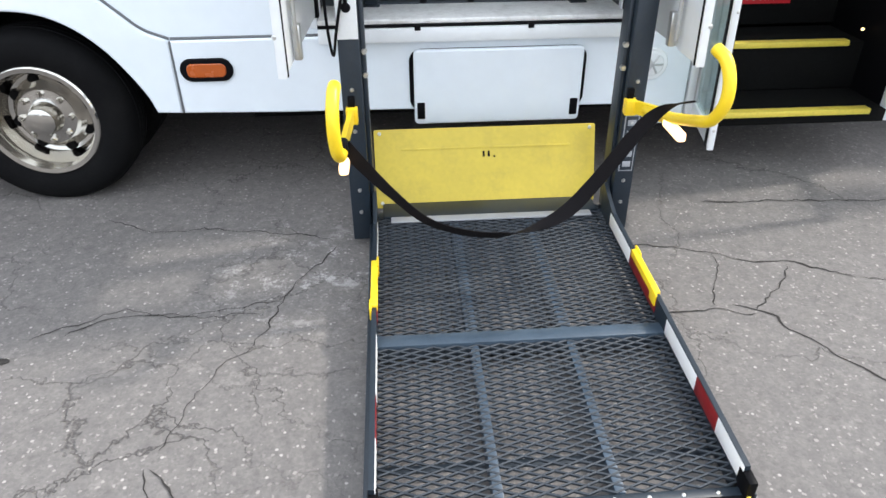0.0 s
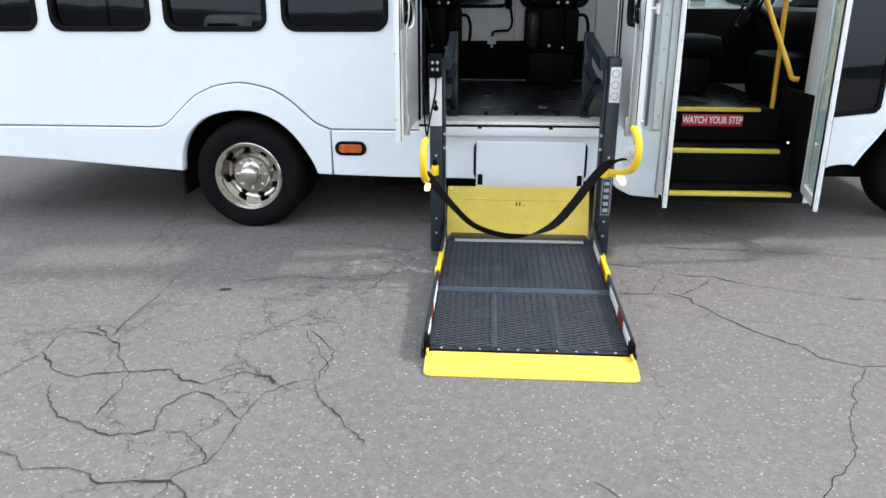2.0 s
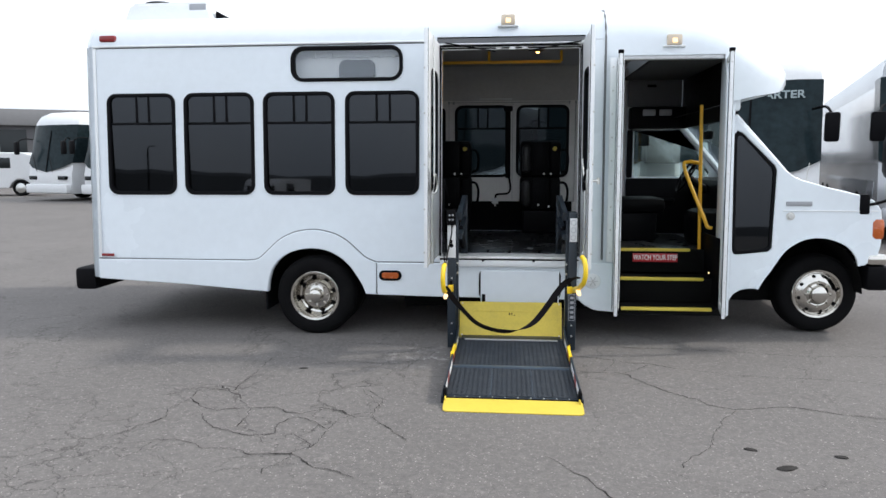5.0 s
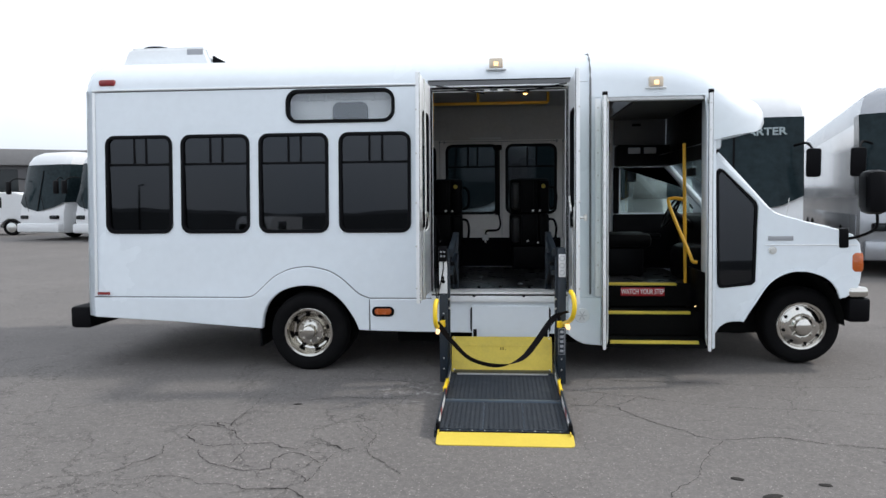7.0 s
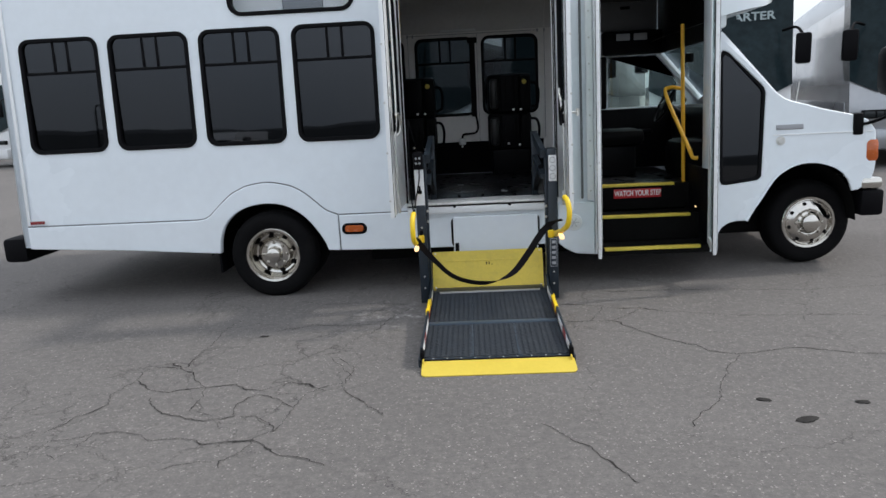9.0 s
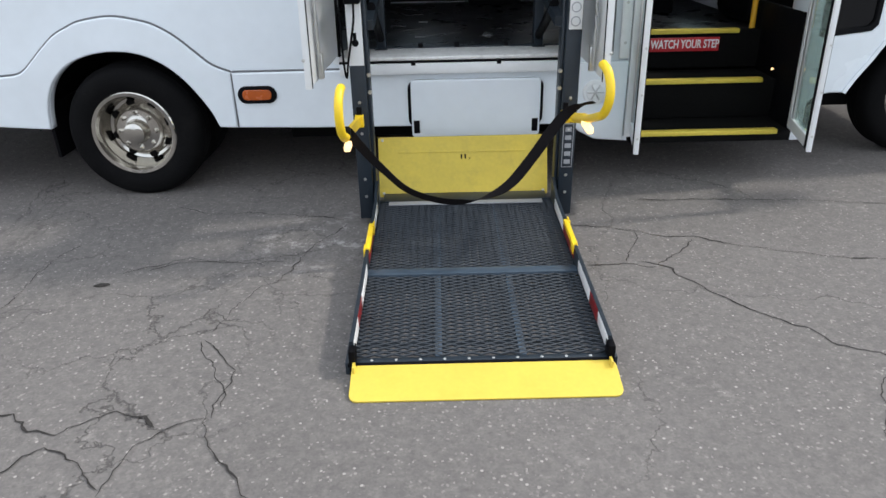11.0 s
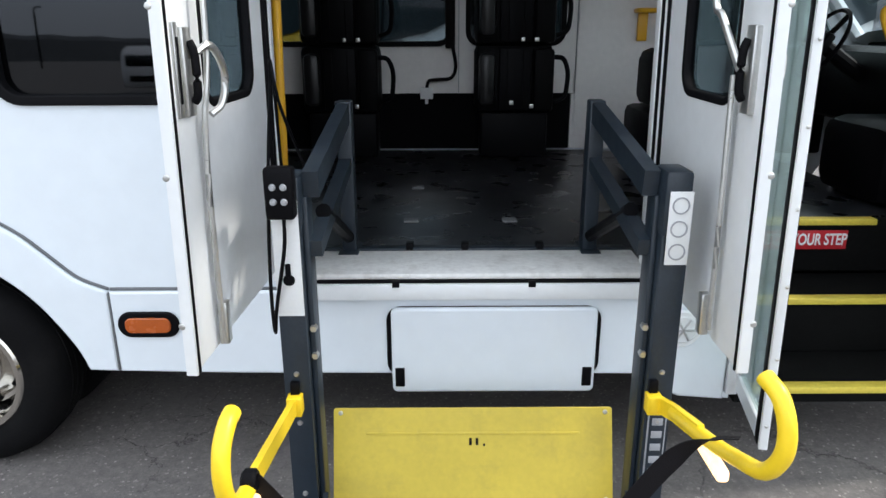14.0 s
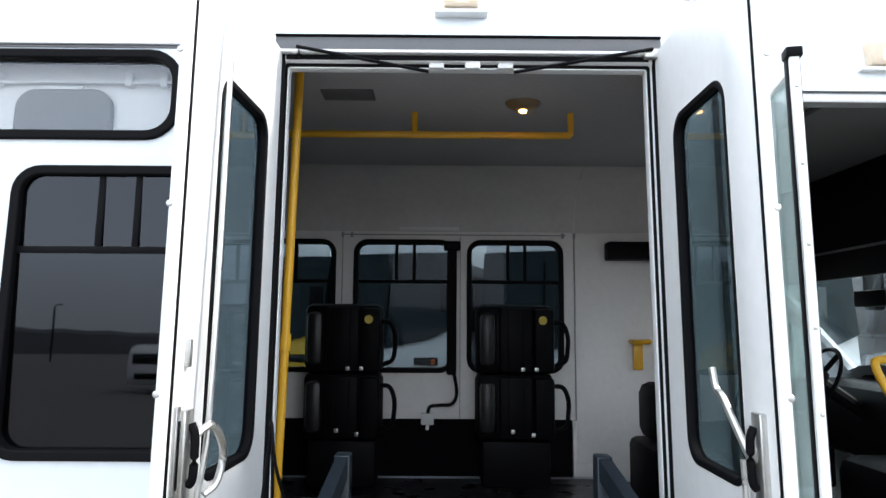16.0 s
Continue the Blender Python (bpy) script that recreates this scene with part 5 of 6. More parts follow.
def lift_frame():
    for s in (-1, 1):
        c = 0.015
        x = c + s * 0.492
        # outer vertical leg: a folded channel
        leg = part("lift_leg", boxes((x - 0.036, x + 0.036, -0.5, -0.43, 0.03, 1.06, 0.006)), M_GREY, lift, "tall dark blue-grey lift leg")
        xi = x - s * 0.052
        part("inner_slide", boxes((min(xi, xi + s * 0.016), max(xi, xi + s * 0.016), -0.47, -0.4, 0.1, 1.1, 0.004)), M_GREY, leg)
        for z in (0.15, 0.24, 0.47, 0.62):
            part("bolt", lathe([(0, -0.507), (0.006, -0.506), (0.008, -0.5)], 8, at=(x, 0, z)), M_STEEL, leg)
        for z in (0.66, 0.74):
            part("pivot_bolt", lathe([(0, -0.478), (0.009, -0.478), (0.011, -0.47), (0.011, -0.46)], 6, at=(xi + s * 0.004, 0, z)), M_STEEL, leg)
        # parallel arms reaching back into the bus
        xa = c + s * 0.43
        for z0, z1, hw in ((1.13, 1.235, 0.034), (0.96, 1.06, 0.022)):
            bm = bmesh.new()
            sweep(bm, [(xa, -0.46, z0), (xa, 0.22, z1)], [(-0.02, -hw), (0.02, -hw), (0.02, hw), (-0.02, hw)])
            part("lift_arm", bm, M_GREY, lift, smooth=30)
        part("rear_post", boxes((xa - 0.026, xa + 0.026, 0.19, 0.26, 0.742, 1.27, 0.006)), M_GREY, lift)
        part("post_foot", boxes((xa - 0.035, xa + 0.035, 0.15, 0.3, 0.737, 0.746, 0.003)), M_GREY, lift)
        part("top_cap", boxes((x - 0.04, x + 0.03, -0.51, -0.4, 1.0, 1.17, 0.012)) if s > 0 else boxes((x - 0.03, x + 0.04, -0.5, -0.4, 1.02, 1.16, 0.012)), M_GREY, leg)
        bm = tube([(xa + s * 0.0, -0.3, 1.02), (xa, 0.18, 0.8)], 0.022, 10)
        part("hydraulic_ram", bm, M_BLACK, lift)
    xl, xr = 0.015 - 0.492, 0.015 + 0.492
    # pale label, remote control and cable on the rear leg
    part("leg_label", boxes((xl - 0.034, xl + 0.034, -0.504, -0.5, 0.79, 1.1, 0.001)), M_LABEL, lift, "white label on the leg")
    part("key_slot", lathe([(0, -0.509), (0.014, -0.509), (0.016, -0.504)], 14, at=(xl, 0, 0.89)), M_BLACK, lift)
    part("key_handle", boxes((xl - 0.007, xl + 0.007, -0.512, -0.504, 0.9, 0.935, 0.003)), M_BLACK, lift)
    rc = part("remote_control", boxes((xl - 0.036, xl + 0.036, -0.55, -0.504, 1.06, 1.19, 0.01)), M_BLACK, lift, "dark hand control with four buttons")
    for i in (-1, 1):
        for j in (-1, 1):
            part("button", lathe([(0, -0.558), (0.007, -0.557), (0.009, -0.55)], 10, at=(xl + 0.013 * i, 0, 1.125 + 0.018 * j)), M_LABELGREY, rc)
    part("control_cable", tube(smooth_path([(xl + 0.005, -0.53, 1.06), (xl + 0.0, -0.53, 0.98), (xl - 0.035, -0.51, 0.82), (xl - 0.055, -0.47, 0.73), (xl - 0.075, -0.4, 0.85), (xl - 0.085, -0.3, 1.1), (xl - 0.09, -0.15, 1.4)]), 0.005, 6), M_BLACK, lift)
    part("second_cable", tube(smooth_path([(xl - 0.02, -0.1, 1.1), (xl - 0.06, -0.2, 1.3), (xl - 0.09, -0.15, 1.42), (xl - 0.1, -0.08, 1.3), (xl - 0.1, -0.05, 0.9)]), 0.005, 6), M_BLACK, lift)
    # warning sticker and raised lettering block on the front leg
    st = part("warning_sticker", boxes((xr - 0.028, xr + 0.03, -0.514, -0.51, 0.93, 1.12, 0.001)), M_LABEL, lift, "white sticker with three round pictograms")
    for z in (0.965, 1.025, 1.085):
        part("pictogram", lathe([(0.018, -0.5145), (0.018, -0.5165), (0.022, -0.5165), (0.022, -0.5145)], 20, at=(xr, 0, z), caps=False), M_LABELGREY, st)
    bl = part("maker_plate", boxes((xr - 0.026, xr + 0.026, -0.503, -0.5, 0.28, 0.5, 0.001)), M_LABELGREY, lift)
    part("plate_field", boxes((xr - 0.022, xr + 0.022, -0.5045, -0.5032, 0.285, 0.495, 0.0005)), M_GREY, bl)
    for k in range(5):
        z = 0.31 + 0.04 * k
        part("letter_bar", boxes((xr - 0.015, xr + 0.015, -0.506, -0.5045, z - 0.011, z + 0.011, 0.0005)), M_LABELGREY, bl)


lift_frame()


def handrails():
    # rear rail: arm leaves the leg, curls up at its end
    def rail(pts, arm, lamp, clip, off, glow):
        pts = [Vector(p) + Vector(off) for p in pts]
        arm = [Vector(arm[0])] + [Vector(p) + Vector(off) for p in arm[1:]]
        lamp = Vector(lamp) + Vector(off)
        h = part("handrail", tube(smooth_path(pts, 8), 0.0178, 14, up=(1, 0, 0)), M_YELLOWTUBE, lift, "bent yellow tube handrail")
        bm = bmesh.new()
        sweep(bm, arm, [(-0.008, -0.022), (0.008, -0.022), (0.008, 0.022), (-0.008, 0.022)])
        part("rail_arm", bm, M_YELLOWTUBE, h)
        bm = bmesh.new()
        box(bm, lamp[0] - 0.014, lamp[0] + 0.014, lamp[1] - glow, lamp[1] + glow, lamp[2] - 0.016, lamp[2] + 0.014, 0.008)
        part("rail_lamp", bm, M_LAMP, h, "small lit amber lamp")
        part("bracket", boxes((clip[0] - 0.02, clip[0] + 0.02, clip[1] - 0.03, clip[1] + 0.01, clip[2] - 0.02, clip[2] + 0.035, 0.004)), M_YELLOWTUBE, h)
        part("bracket_slot", boxes((clip[0] - 0.012, clip[0] + 0.012, clip[1] - 0.006, clip[1] + 0.012, clip[2] + 0.03, clip[2] + 0.07, 0.003)), M_BLACK, h)
        return h

    rail([(-0.484, -0.96, 0.642), (-0.485, -1.03, 0.652), (-0.488, -1.085, 0.69), (-0.49, -1.105, 0.75), (-0.489, -1.095, 0.81), (-0.486, -1.06, 0.845), (-0.484, -1.025, 0.852)],
         [(-0.482, -0.49, 0.535), (-0.484, -0.95, 0.64)], (-0.48, -0.985, 0.605), (-0.482, -0.51, 0.53), (-0.006, 0.03, -0.05), 0.042)
    rail([(0.5, -0.62, 0.562), (0.508, -0.82, 0.612), (0.515, -0.97, 0.66), (0.522, -1.055, 0.695), (0.53, -1.095, 0.755), (0.53, -1.095, 0.815), (0.522, -1.07, 0.865), (0.51, -1.025, 0.885)],
         [(0.485, -0.48, 0.53), (0.5, -0.62, 0.562), (0.508, -0.78, 0.602)], (0.505, -0.86, 0.59), (0.485, -0.51, 0.53), (0.018, 0.03, -0.012), 0.07)


handrails()


def safety_strap():
    """A slack black belt hung between the two rails, twisted near its front end."""
    line = smooth_path([(-0.487, -0.94, 0.61), (-0.44, -0.93, 0.545), (-0.36, -0.93, 0.45), (-0.25, -0.93, 0.345), (-0.12, -0.93, 0.295), (0.0, -0.93, 0.285), (0.1, -0.93, 0.31), (0.19, -0.93, 0.365), (0.28, -0.93, 0.48), (0.36, -0.93, 0.6), (0.42, -0.93, 0.67), (0.47, -0.94, 0.7), (0.515, -0.96, 0.715)], 8)
    bm = bmesh.new()
    rows = []
    for i, p in enumerate(line):
        u = i / (len(line) - 1)
        d = (line[min(i + 1, len(line) - 1)] - line[max(i - 1, 0)]).normalized()
        s = d.cross(Vector((0, 1, 0))).normalized()
        tw = radians(38 * min(1.0, u / 0.2) + 137 * max(0, min(1, (u - 0.4) / 0.25)))
        tw += radians(65) * max(0, min(1, (u - 0.8) / 0.12))
        side = Matrix.Rotation(tw, 3, d) @ s
        nrm = side.cross(d)
        hw = 0.023
        rows.append([bm.verts.new(p + side * a + nrm * b) for a, b in ((-hw, -0.0012), (hw, -0.0012), (hw, 0.0012), (-hw, 0.0012))])
    for r0, r1 in zip(rows, rows[1:]):
        for j in range(4):
            bm.faces.new((r0[j], r0[(j + 1) % 4], r1[(j + 1) % 4], r1[j]))
    bm.faces.new(rows[0])
    bm.faces.new(rows[-1])
    st = part("safety_belt", bm, M_STRAP, lift, "slack black webbing belt")
    part("belt_clip", lathe([(0, -0.016), (0.02, -0.016), (0.026, -0.01), (0.026, 0.01), (0.02, 0.016), (0, 0.016)], 20, "x", at=(-0.488, -0.94, 0.605)), M_BLACK, st)


safety_strap()

# ---------------------------------------------------------------- bus: lamps, bumper, roof unit
def bus_fittings():
    rl = part("side_reflector", plate("side_reflector", rrect(-1.175, -0.968, 0.51, 0.603, 0.045), [], -0.034, -0.02, M_BLACK, 0.006), M_BLACK, bus, "amber side marker in a black surround")
    part("lens", plate("lens", rrect(-1.147, -0.994, 0.53, 0.585, 0.022), [], -0.042, -0.034, M_AMBER, 0.004), M_AMBER, rl)
    part("rear_reflector", boxes((-3.8, -3.68, -0.03, -0.02, 0.705, 0.73, 0.003)), M_RED, bus)
    part("rear_marker", boxes((-3.777, -3.618, -0.012, 0.05, 2.669, 2.731, 0.02)), M_RED, bus, "red roof marker lamp")
    for x, z, y in ((-0.033, 2.757, -0.02), (1.376, 2.56, -0.03)):
        b = part("marker_base", boxes((x - 0.09, x + 0.09, y, 0.06, z - 0.02, z - 0.005, 0.004)), M_WHITE2, bus)
        lens = part("marker_lamp", boxes((x - 0.062, x + 0.062, y - 0.01, 0.05, z - 0.005, z + 0.085, 0.014)), M_CLEARLENS, b, "clear amber clearance lamp")
        part("bulb", boxes((x - 0.02, x + 0.02, y - 0.013, y - 0.008, z + 0.012, z + 0.05, 0.003)), M_LAMP, b)
    # rear bumper with rubber corner
    part("rear_bumper", boxes((-4.13, -3.92, 0.04, 2.3, 0.37, 0.58, 0.035)), M_RUBBER, bus, "black rubber rear bumper")
    part("bumper_bracket", tube([(-4.05, 0.3, 0.5), (-3.7, 0.3, 0.53)], 0.02, 8), M_STEEL, bus)
    # roof air conditioner
    bm = bmesh.new()
    lo = [(-3.96, 0.62), (-2.96, 0.62), (-2.96, 1.75), (-3.96, 1.75)]
    hi = [(-3.87, 0.66), (-3.06, 0.66), (-3.06, 1.69), (-3.87, 1.69)]
    a = [bm.verts.new((x + 0.06, y, 2.9)) for x, y in lo]
    b = [bm.verts.new((x + 0.06, y, 3.16)) for x, y in hi]
    bm.faces.new(b)
    for i in range(4):
        bm.faces.new((a[i], a[(i + 1) % 4], b[(i + 1) % 4], b[i]))
    bmesh.ops.bevel(bm, geom=bm.edges[:], offset=0.03, segments=3, affect="EDGES")
    ac = part("roof_air_conditioner", bm, M_WHITE2, bus, "white roof air conditioner")
    part("service_panel", boxes((-3.19, -3.02, 0.645, 0.68, 3.075, 3.135, 0.004)), M_LABELGREY, ac)
    for x in (-3.68, -3.42, -3.12):
        part("hold_down", boxes((x - 0.012, x + 0.012, 0.6, 0.625, 2.905, 2.945, 0.003)), M_STEEL, ac)
    part("fan_grille", lathe([(0.0, 3.19), (0.11, 3.19), (0.14, 3.18), (0.14, 3.15)], 24, "z", at=(-3.58, 0.85, 0)), M_BLACK, ac)
    bm = bmesh.new()
    v = [bm.verts.new(p) for p in ((-2.93, 0.68, 2.9), (-2.6, 0.68, 2.9), (-2.93, 0.68, 3.07), (-2.93, 1.6, 2.9), (-2.6, 1.6, 2.9), (-2.93, 1.6, 3.07))]
    for f in ((0, 1, 2), (3, 4, 5), (0, 1, 4, 3), (1, 2, 5, 4), (0, 2, 5, 3)):
        bm.faces.new([v[i] for i in f])
    part("roof_fairing", bm, M_BLACK, bus)
    # strip with rivets ahead of the lift doors
    part("post_cover", boxes((0.845, 0.9, -0.012, 0.0, 0.7, 2.46, 0.005)), M_WHITE2, bus)
    part("lower_post_cover", boxes((0.905, 0.945, -0.03, 0.0, 0.28, 2.46, 0.006)), M_WHITE2, bus)
    for i in range(9):
        part("rivet", lathe([(0, -0.018), (0.006, -0.016), (0.008, -0.012)], 8, at=(0.872, 0, 0.78 + 0.2 * i)), M_STEEL, bus)
    # service box behind the upper window
    h = part("sign_housing", boxes((-2.02, -0.9, 0.1, 0.12, 2.24, 2.63, 0.005)), M_SIGNWHITE, bus)
    part("sign_motor", plate("sign_motor", rrect(-1.55, -1.22, 2.2, 2.49, 0.07), [], 0.07, 0.099, M_SEAM, 0.006), M_SEAM, h)
    part("housing_rail", boxes((-2.0, -0.93, 0.075, 0.099, 2.512, 2.522, 0.002)), M_LABEL, h)
    for x in (-1.78, -1.62, -1.17, -1.05):
        part("rail_bracket", boxes((x - 0.012, x + 0.012, 0.07, 0.099, 2.5, 2.55, 0.002)), M_LABEL, h)
    part("motor_label", boxes((-1.47, -1.32, 0.064, 0.071, 2.485, 2.497, 0.001)), M_LABEL, h)
    # door mirror on its arm
    mi = part("mirror", boxes((3.12, 3.3, -0.15, 0.07, 1.42, 1.8, 0.06)), M_BLACK, bus, "black mirror on a bent arm")
    part("mirror_glass", boxes((3.114, 3.12, -0.1, 0.02, 1.48, 1.74, 0.001)), M_BLACK, mi)
    part("mirror_arm", tube(smooth_path([(3.1, 0.22, 1.19), (3.18, 0.14, 1.22), (3.25, 0.0, 1.3), (3.24, -0.04, 1.44)]), 0.013, 8), M_BLACK, mi)
    part("hood_mirror_base", boxes((3.036, 3.124, 0.185, 0.3, 1.11, 1.29, 0.02)), M_BLACK, mi)


bus_fittings()

# ---------------------------------------------------------------- inside the bus
def flip_seat(x):
    """A folding passenger seat, tipped up: two padded shells one over the other, arm loops and a yellow tag."""
    s = thing("flip_seat", "black vinyl folding seat, tipped up, yellow tag on its back", "seat", (x, 2.16, 0.737), group="folding seats")
    for name, z0, z1 in (("upper_cushion", 0.665, 1.085), ("lower_cushion", 0.27, 0.675)):
        c = part(name, boxes((-0.235, 0.235, -0.08, 0.12, z0, z1, 0.045)), M_VINYL, s)
        part("side_bolster", boxes((-0.215, -0.115, -0.135, -0.06, z0 + 0.05, z1 - 0.05, 0.035)), M_BOLSTER, c, "smooth grey side bolster")
        part("back_panel", boxes((-0.095, 0.1, -0.12, -0.07, z0 + 0.02, z1 - 0.02, 0.012)), M_BLACK, c)
        part("tag_panel", boxes((0.11, 0.23, -0.14, -0.07, z0 + 0.015, z1 - 0.025, 0.022)), M_VINYL, c)
        for x in (-0.045, 0.05):
            part("seam", boxes((x - 0.004, x + 0.004, -0.126, -0.118, z0 + 0.04, z1 - 0.04, 0.001)), M_VINYL, c)
    part("pedestal", boxes((-0.2, 0.21, -0.08, 0.12, 0.0, 0.275, 0.02)), M_BLACK, s)
    part("tag", lathe([(0, -0.147), (0.024, -0.147), (0.026, -0.139)], 20, at=(0.16, 0, 0.99)), M_YELLOWOLD, s, "round yellow tag")
    for z0, z1 in ((0.72, 0.98), (0.34, 0.6)):
        part("arm_loop", tube(smooth_path([(0.22, -0.08, z1), (0.285, -0.09, z1 - 0.01), (0.315, -0.09, z1 - 0.08), (0.315, -0.09, z0 + 0.1), (0.3, -0.09, z0 + 0.03), (0.24, -0.08, z0)]), 0.014, 8, up=(0, 1, 0)), M_BLACK, s)
    for cx, z in ((0.04, 0.7), (0.12, 0.7), (-0.02, 0.34), (0.1, 0.32)):
        part("buckle", boxes((cx - 0.012, cx + 0.012, -0.15, -0.135, z - 0.012, z + 0.012, 0.003)), M_STEEL, s)
    return s


flip_seat(-0.685)
flip_seat(0.355)


def rear_bench(x):
    s = thing("bench_seat", "dark upholstered double bench seat facing forward", "seat", (x, 0, 0.737), group="bench seats")
    part("seat_cushion", boxes((-0.25, 0.22, 0.25, 1.1, 0.32, 0.46, 0.05)), M_VINYL, s)
    part("backrest", boxes((-0.34, -0.22, 0.25, 1.1, 0.4, 1.08, 0.05)), M_VINYL, s)
    part("seat_base", boxes((-0.22, 0.18, 0.3, 1.05, 0.0, 0.32, 0.01)), M_BLACK, s)


for x in (-3.3, -2.55, -1.8, -1.1):
    rear_bench(x)


def cove(x0, x1):
    """Curved corner between the far wall and the ceiling."""
    bm = bmesh.new()
    arc = [(YF - 0.092 - 0.4 * (1 - math.cos(radians(a))), 2.306 + 0.35 * math.sin(radians(a))) for a in range(0, 91, 6)]
    rows = [[bm.verts.new((x, y, z)) for y, z in arc] for x in (x0, x1)]
    for j in range(len(arc) - 1):
        bm.faces.new((rows[0][j], rows[0][j + 1], rows[1][j + 1], rows[1][j]))
    return bm


def cabin_fittings():
    part("stanchion", tube([(-0.672, 0.35, 0.74), (-0.645, 0.35, 2.66)], 0.017, 12), M_AMBERRAIL, bus, "yellow upright grab pole")
    part("stanchion_joint", tube([(-0.66, 0.35, 1.6), (-0.659, 0.35, 1.66)], 0.022, 12), M_AMBERRAIL, bus)
    part("ceiling_rail", tube([(-3.2, 0.91, 2.555), (0.49, 0.91, 2.555)], 0.016, 10), M_AMBERRAIL, bus, "yellow ceiling grab rail")
    for x in (-1.6, -0.22, 0.49):
        part("rail_drop", tube([(x, 0.91, 2.555), (x, 0.91, 2.66)], 0.014, 8), M_AMBERRAIL, bus)
    d = part("dome_lamp", lathe([(0, 2.624), (0.04, 2.628), (0.068, 2.642), (0.078, 2.66)], 24, "z", at=(0.255, 0.74, 0)), M_DOMELENS, bus, "small round ceiling lamp, lit")
    part("bulb", lathe([(0, 2.612), (0.016, 2.616), (0.02, 2.63)], 12, "z", at=(0.255, 0.74, 0)), M_DOME, d)
    part("ceiling_vent", boxes((-0.6, -0.38, 0.55, 0.7, 2.652, 2.66, 0.004)), M_SEAM, bus)
    # shoulder belt between the windows
    b = thing("shoulder_belt", "black shoulder belt on a wall track with a white anchor", "belt", (-0.02, YF - 0.1, 1.1))
    part("belt_cover", boxes((-0.036, 0.026, -0.03, 0.02, 0.28, 1.1, 0.012)), M_STRAP, b)
    part("retractor", boxes((-0.06, 0.05, -0.045, 0.02, 1.08, 1.14, 0.01)), M_BLACK, b)
    part("webbing", tube(smooth_path([(0.01, -0.01, 0.3), (0.03, -0.01, 0.17), (0.0, -0.015, 0.1), (-0.08, -0.015, 0.09), (-0.14, -0.02, 0.08), (-0.155, -0.02, 0.03)]), 0.011, 8, up=(0, 1, 0)), M_STRAP, b)
    part("anchor", boxes((-0.195, -0.115, -0.04, 0.02, -0.03, 0.04, 0.006)), M_LABEL, b, "white anchor plate")
    part("anchor_pin", boxes((-0.165, -0.145, -0.04, -0.01, -0.06, -0.03, 0.003)), M_LABEL, b)
    part("wall_track", boxes((-0.75, 0.72, YF - 0.09, YF - 0.074, 2.283, 2.289, 0.002)), M_LABELGREY, bus)
    part("label_strip", boxes((-0.37, 0.02, YF - 0.104, YF - 0.096, 2.312, 2.335, 0.001)), M_LABEL, bus)
    # panel seams of the liner
    for x, zs in ((-0.74, 2.28), (0.03, 2.28), (0.775, 2.3)):
        part("liner_seam", boxes((x - 0.002, x + 0.002, YF - 0.092, YF - 0.074, 1.1, zs, 0.001)), M_LABELGREY, bus)
    for x in (-0.74, -0.68, 0.7, 0.775):
        part("track_tab", boxes((x - 0.008, x + 0.008, YF - 0.098, YF - 0.088, 2.265, 2.3, 0.002)), M_LABELGREY, bus)
    part("dark_header_box", boxes((0.97, 1.35, YF - 0.22, YF - 0.095, 2.12, 2.235, 0.01)), M_BLACK, bus)
    part("grab_handle", tube(smooth_path([(1.13, YF - 0.1, 1.6), (1.13, YF - 0.2, 1.6), (1.22, YF - 0.2, 1.6), (1.22, YF - 0.1, 1.6)]), 0.015, 8), M_AMBERRAIL, bus)
    part("handle_plate", boxes((1.14, 1.2, YF - 0.13, YF - 0.1, 1.42, 1.6, 0.006)), M_AMBERRAIL, bus)
    for x, y in ((-0.21, 0.62), (-0.2, 1.25), (0.2, 0.62)):
        part("floor_anchor", boxes((x - 0.03, x + 0.03, y - 0.03, y + 0.03, 0.733, 0.742, 0.003)), M_SEAM, bus)
    for x in (-0.2, 0.0, 0.27):
        part("edge_clip", boxes((x - 0.014, x + 0.014, 0.2, 0.24, 0.735, 0.765, 0.003)), M_BLACK, bus)
    part("floor_edge_strip", boxes((-0.56, 0.58, 0.2, 0.24, 0.733, 0.748, 0.003)), M_GREY, bus)
    part("wall_return", boxes((1.322, 1.35, 2.19, YF - 0.004, 0.5, 2.64, 0.004)), M_LINER, bus)
    part("ceiling_cove", cove(XR + 0.06, 0.773), M_COVE, bus, smooth=60)
    part("ceiling_cove", cove(0.777, 1.31), M_COVE, bus, smooth=60)
    # inside of the rear bulkhead and ceiling corners
    part("partition", boxes((0.9, 0.935, 0.05, 0.9, 0.737, 2.66, 0.004)), M_LINER, bus)


cabin_fittings()


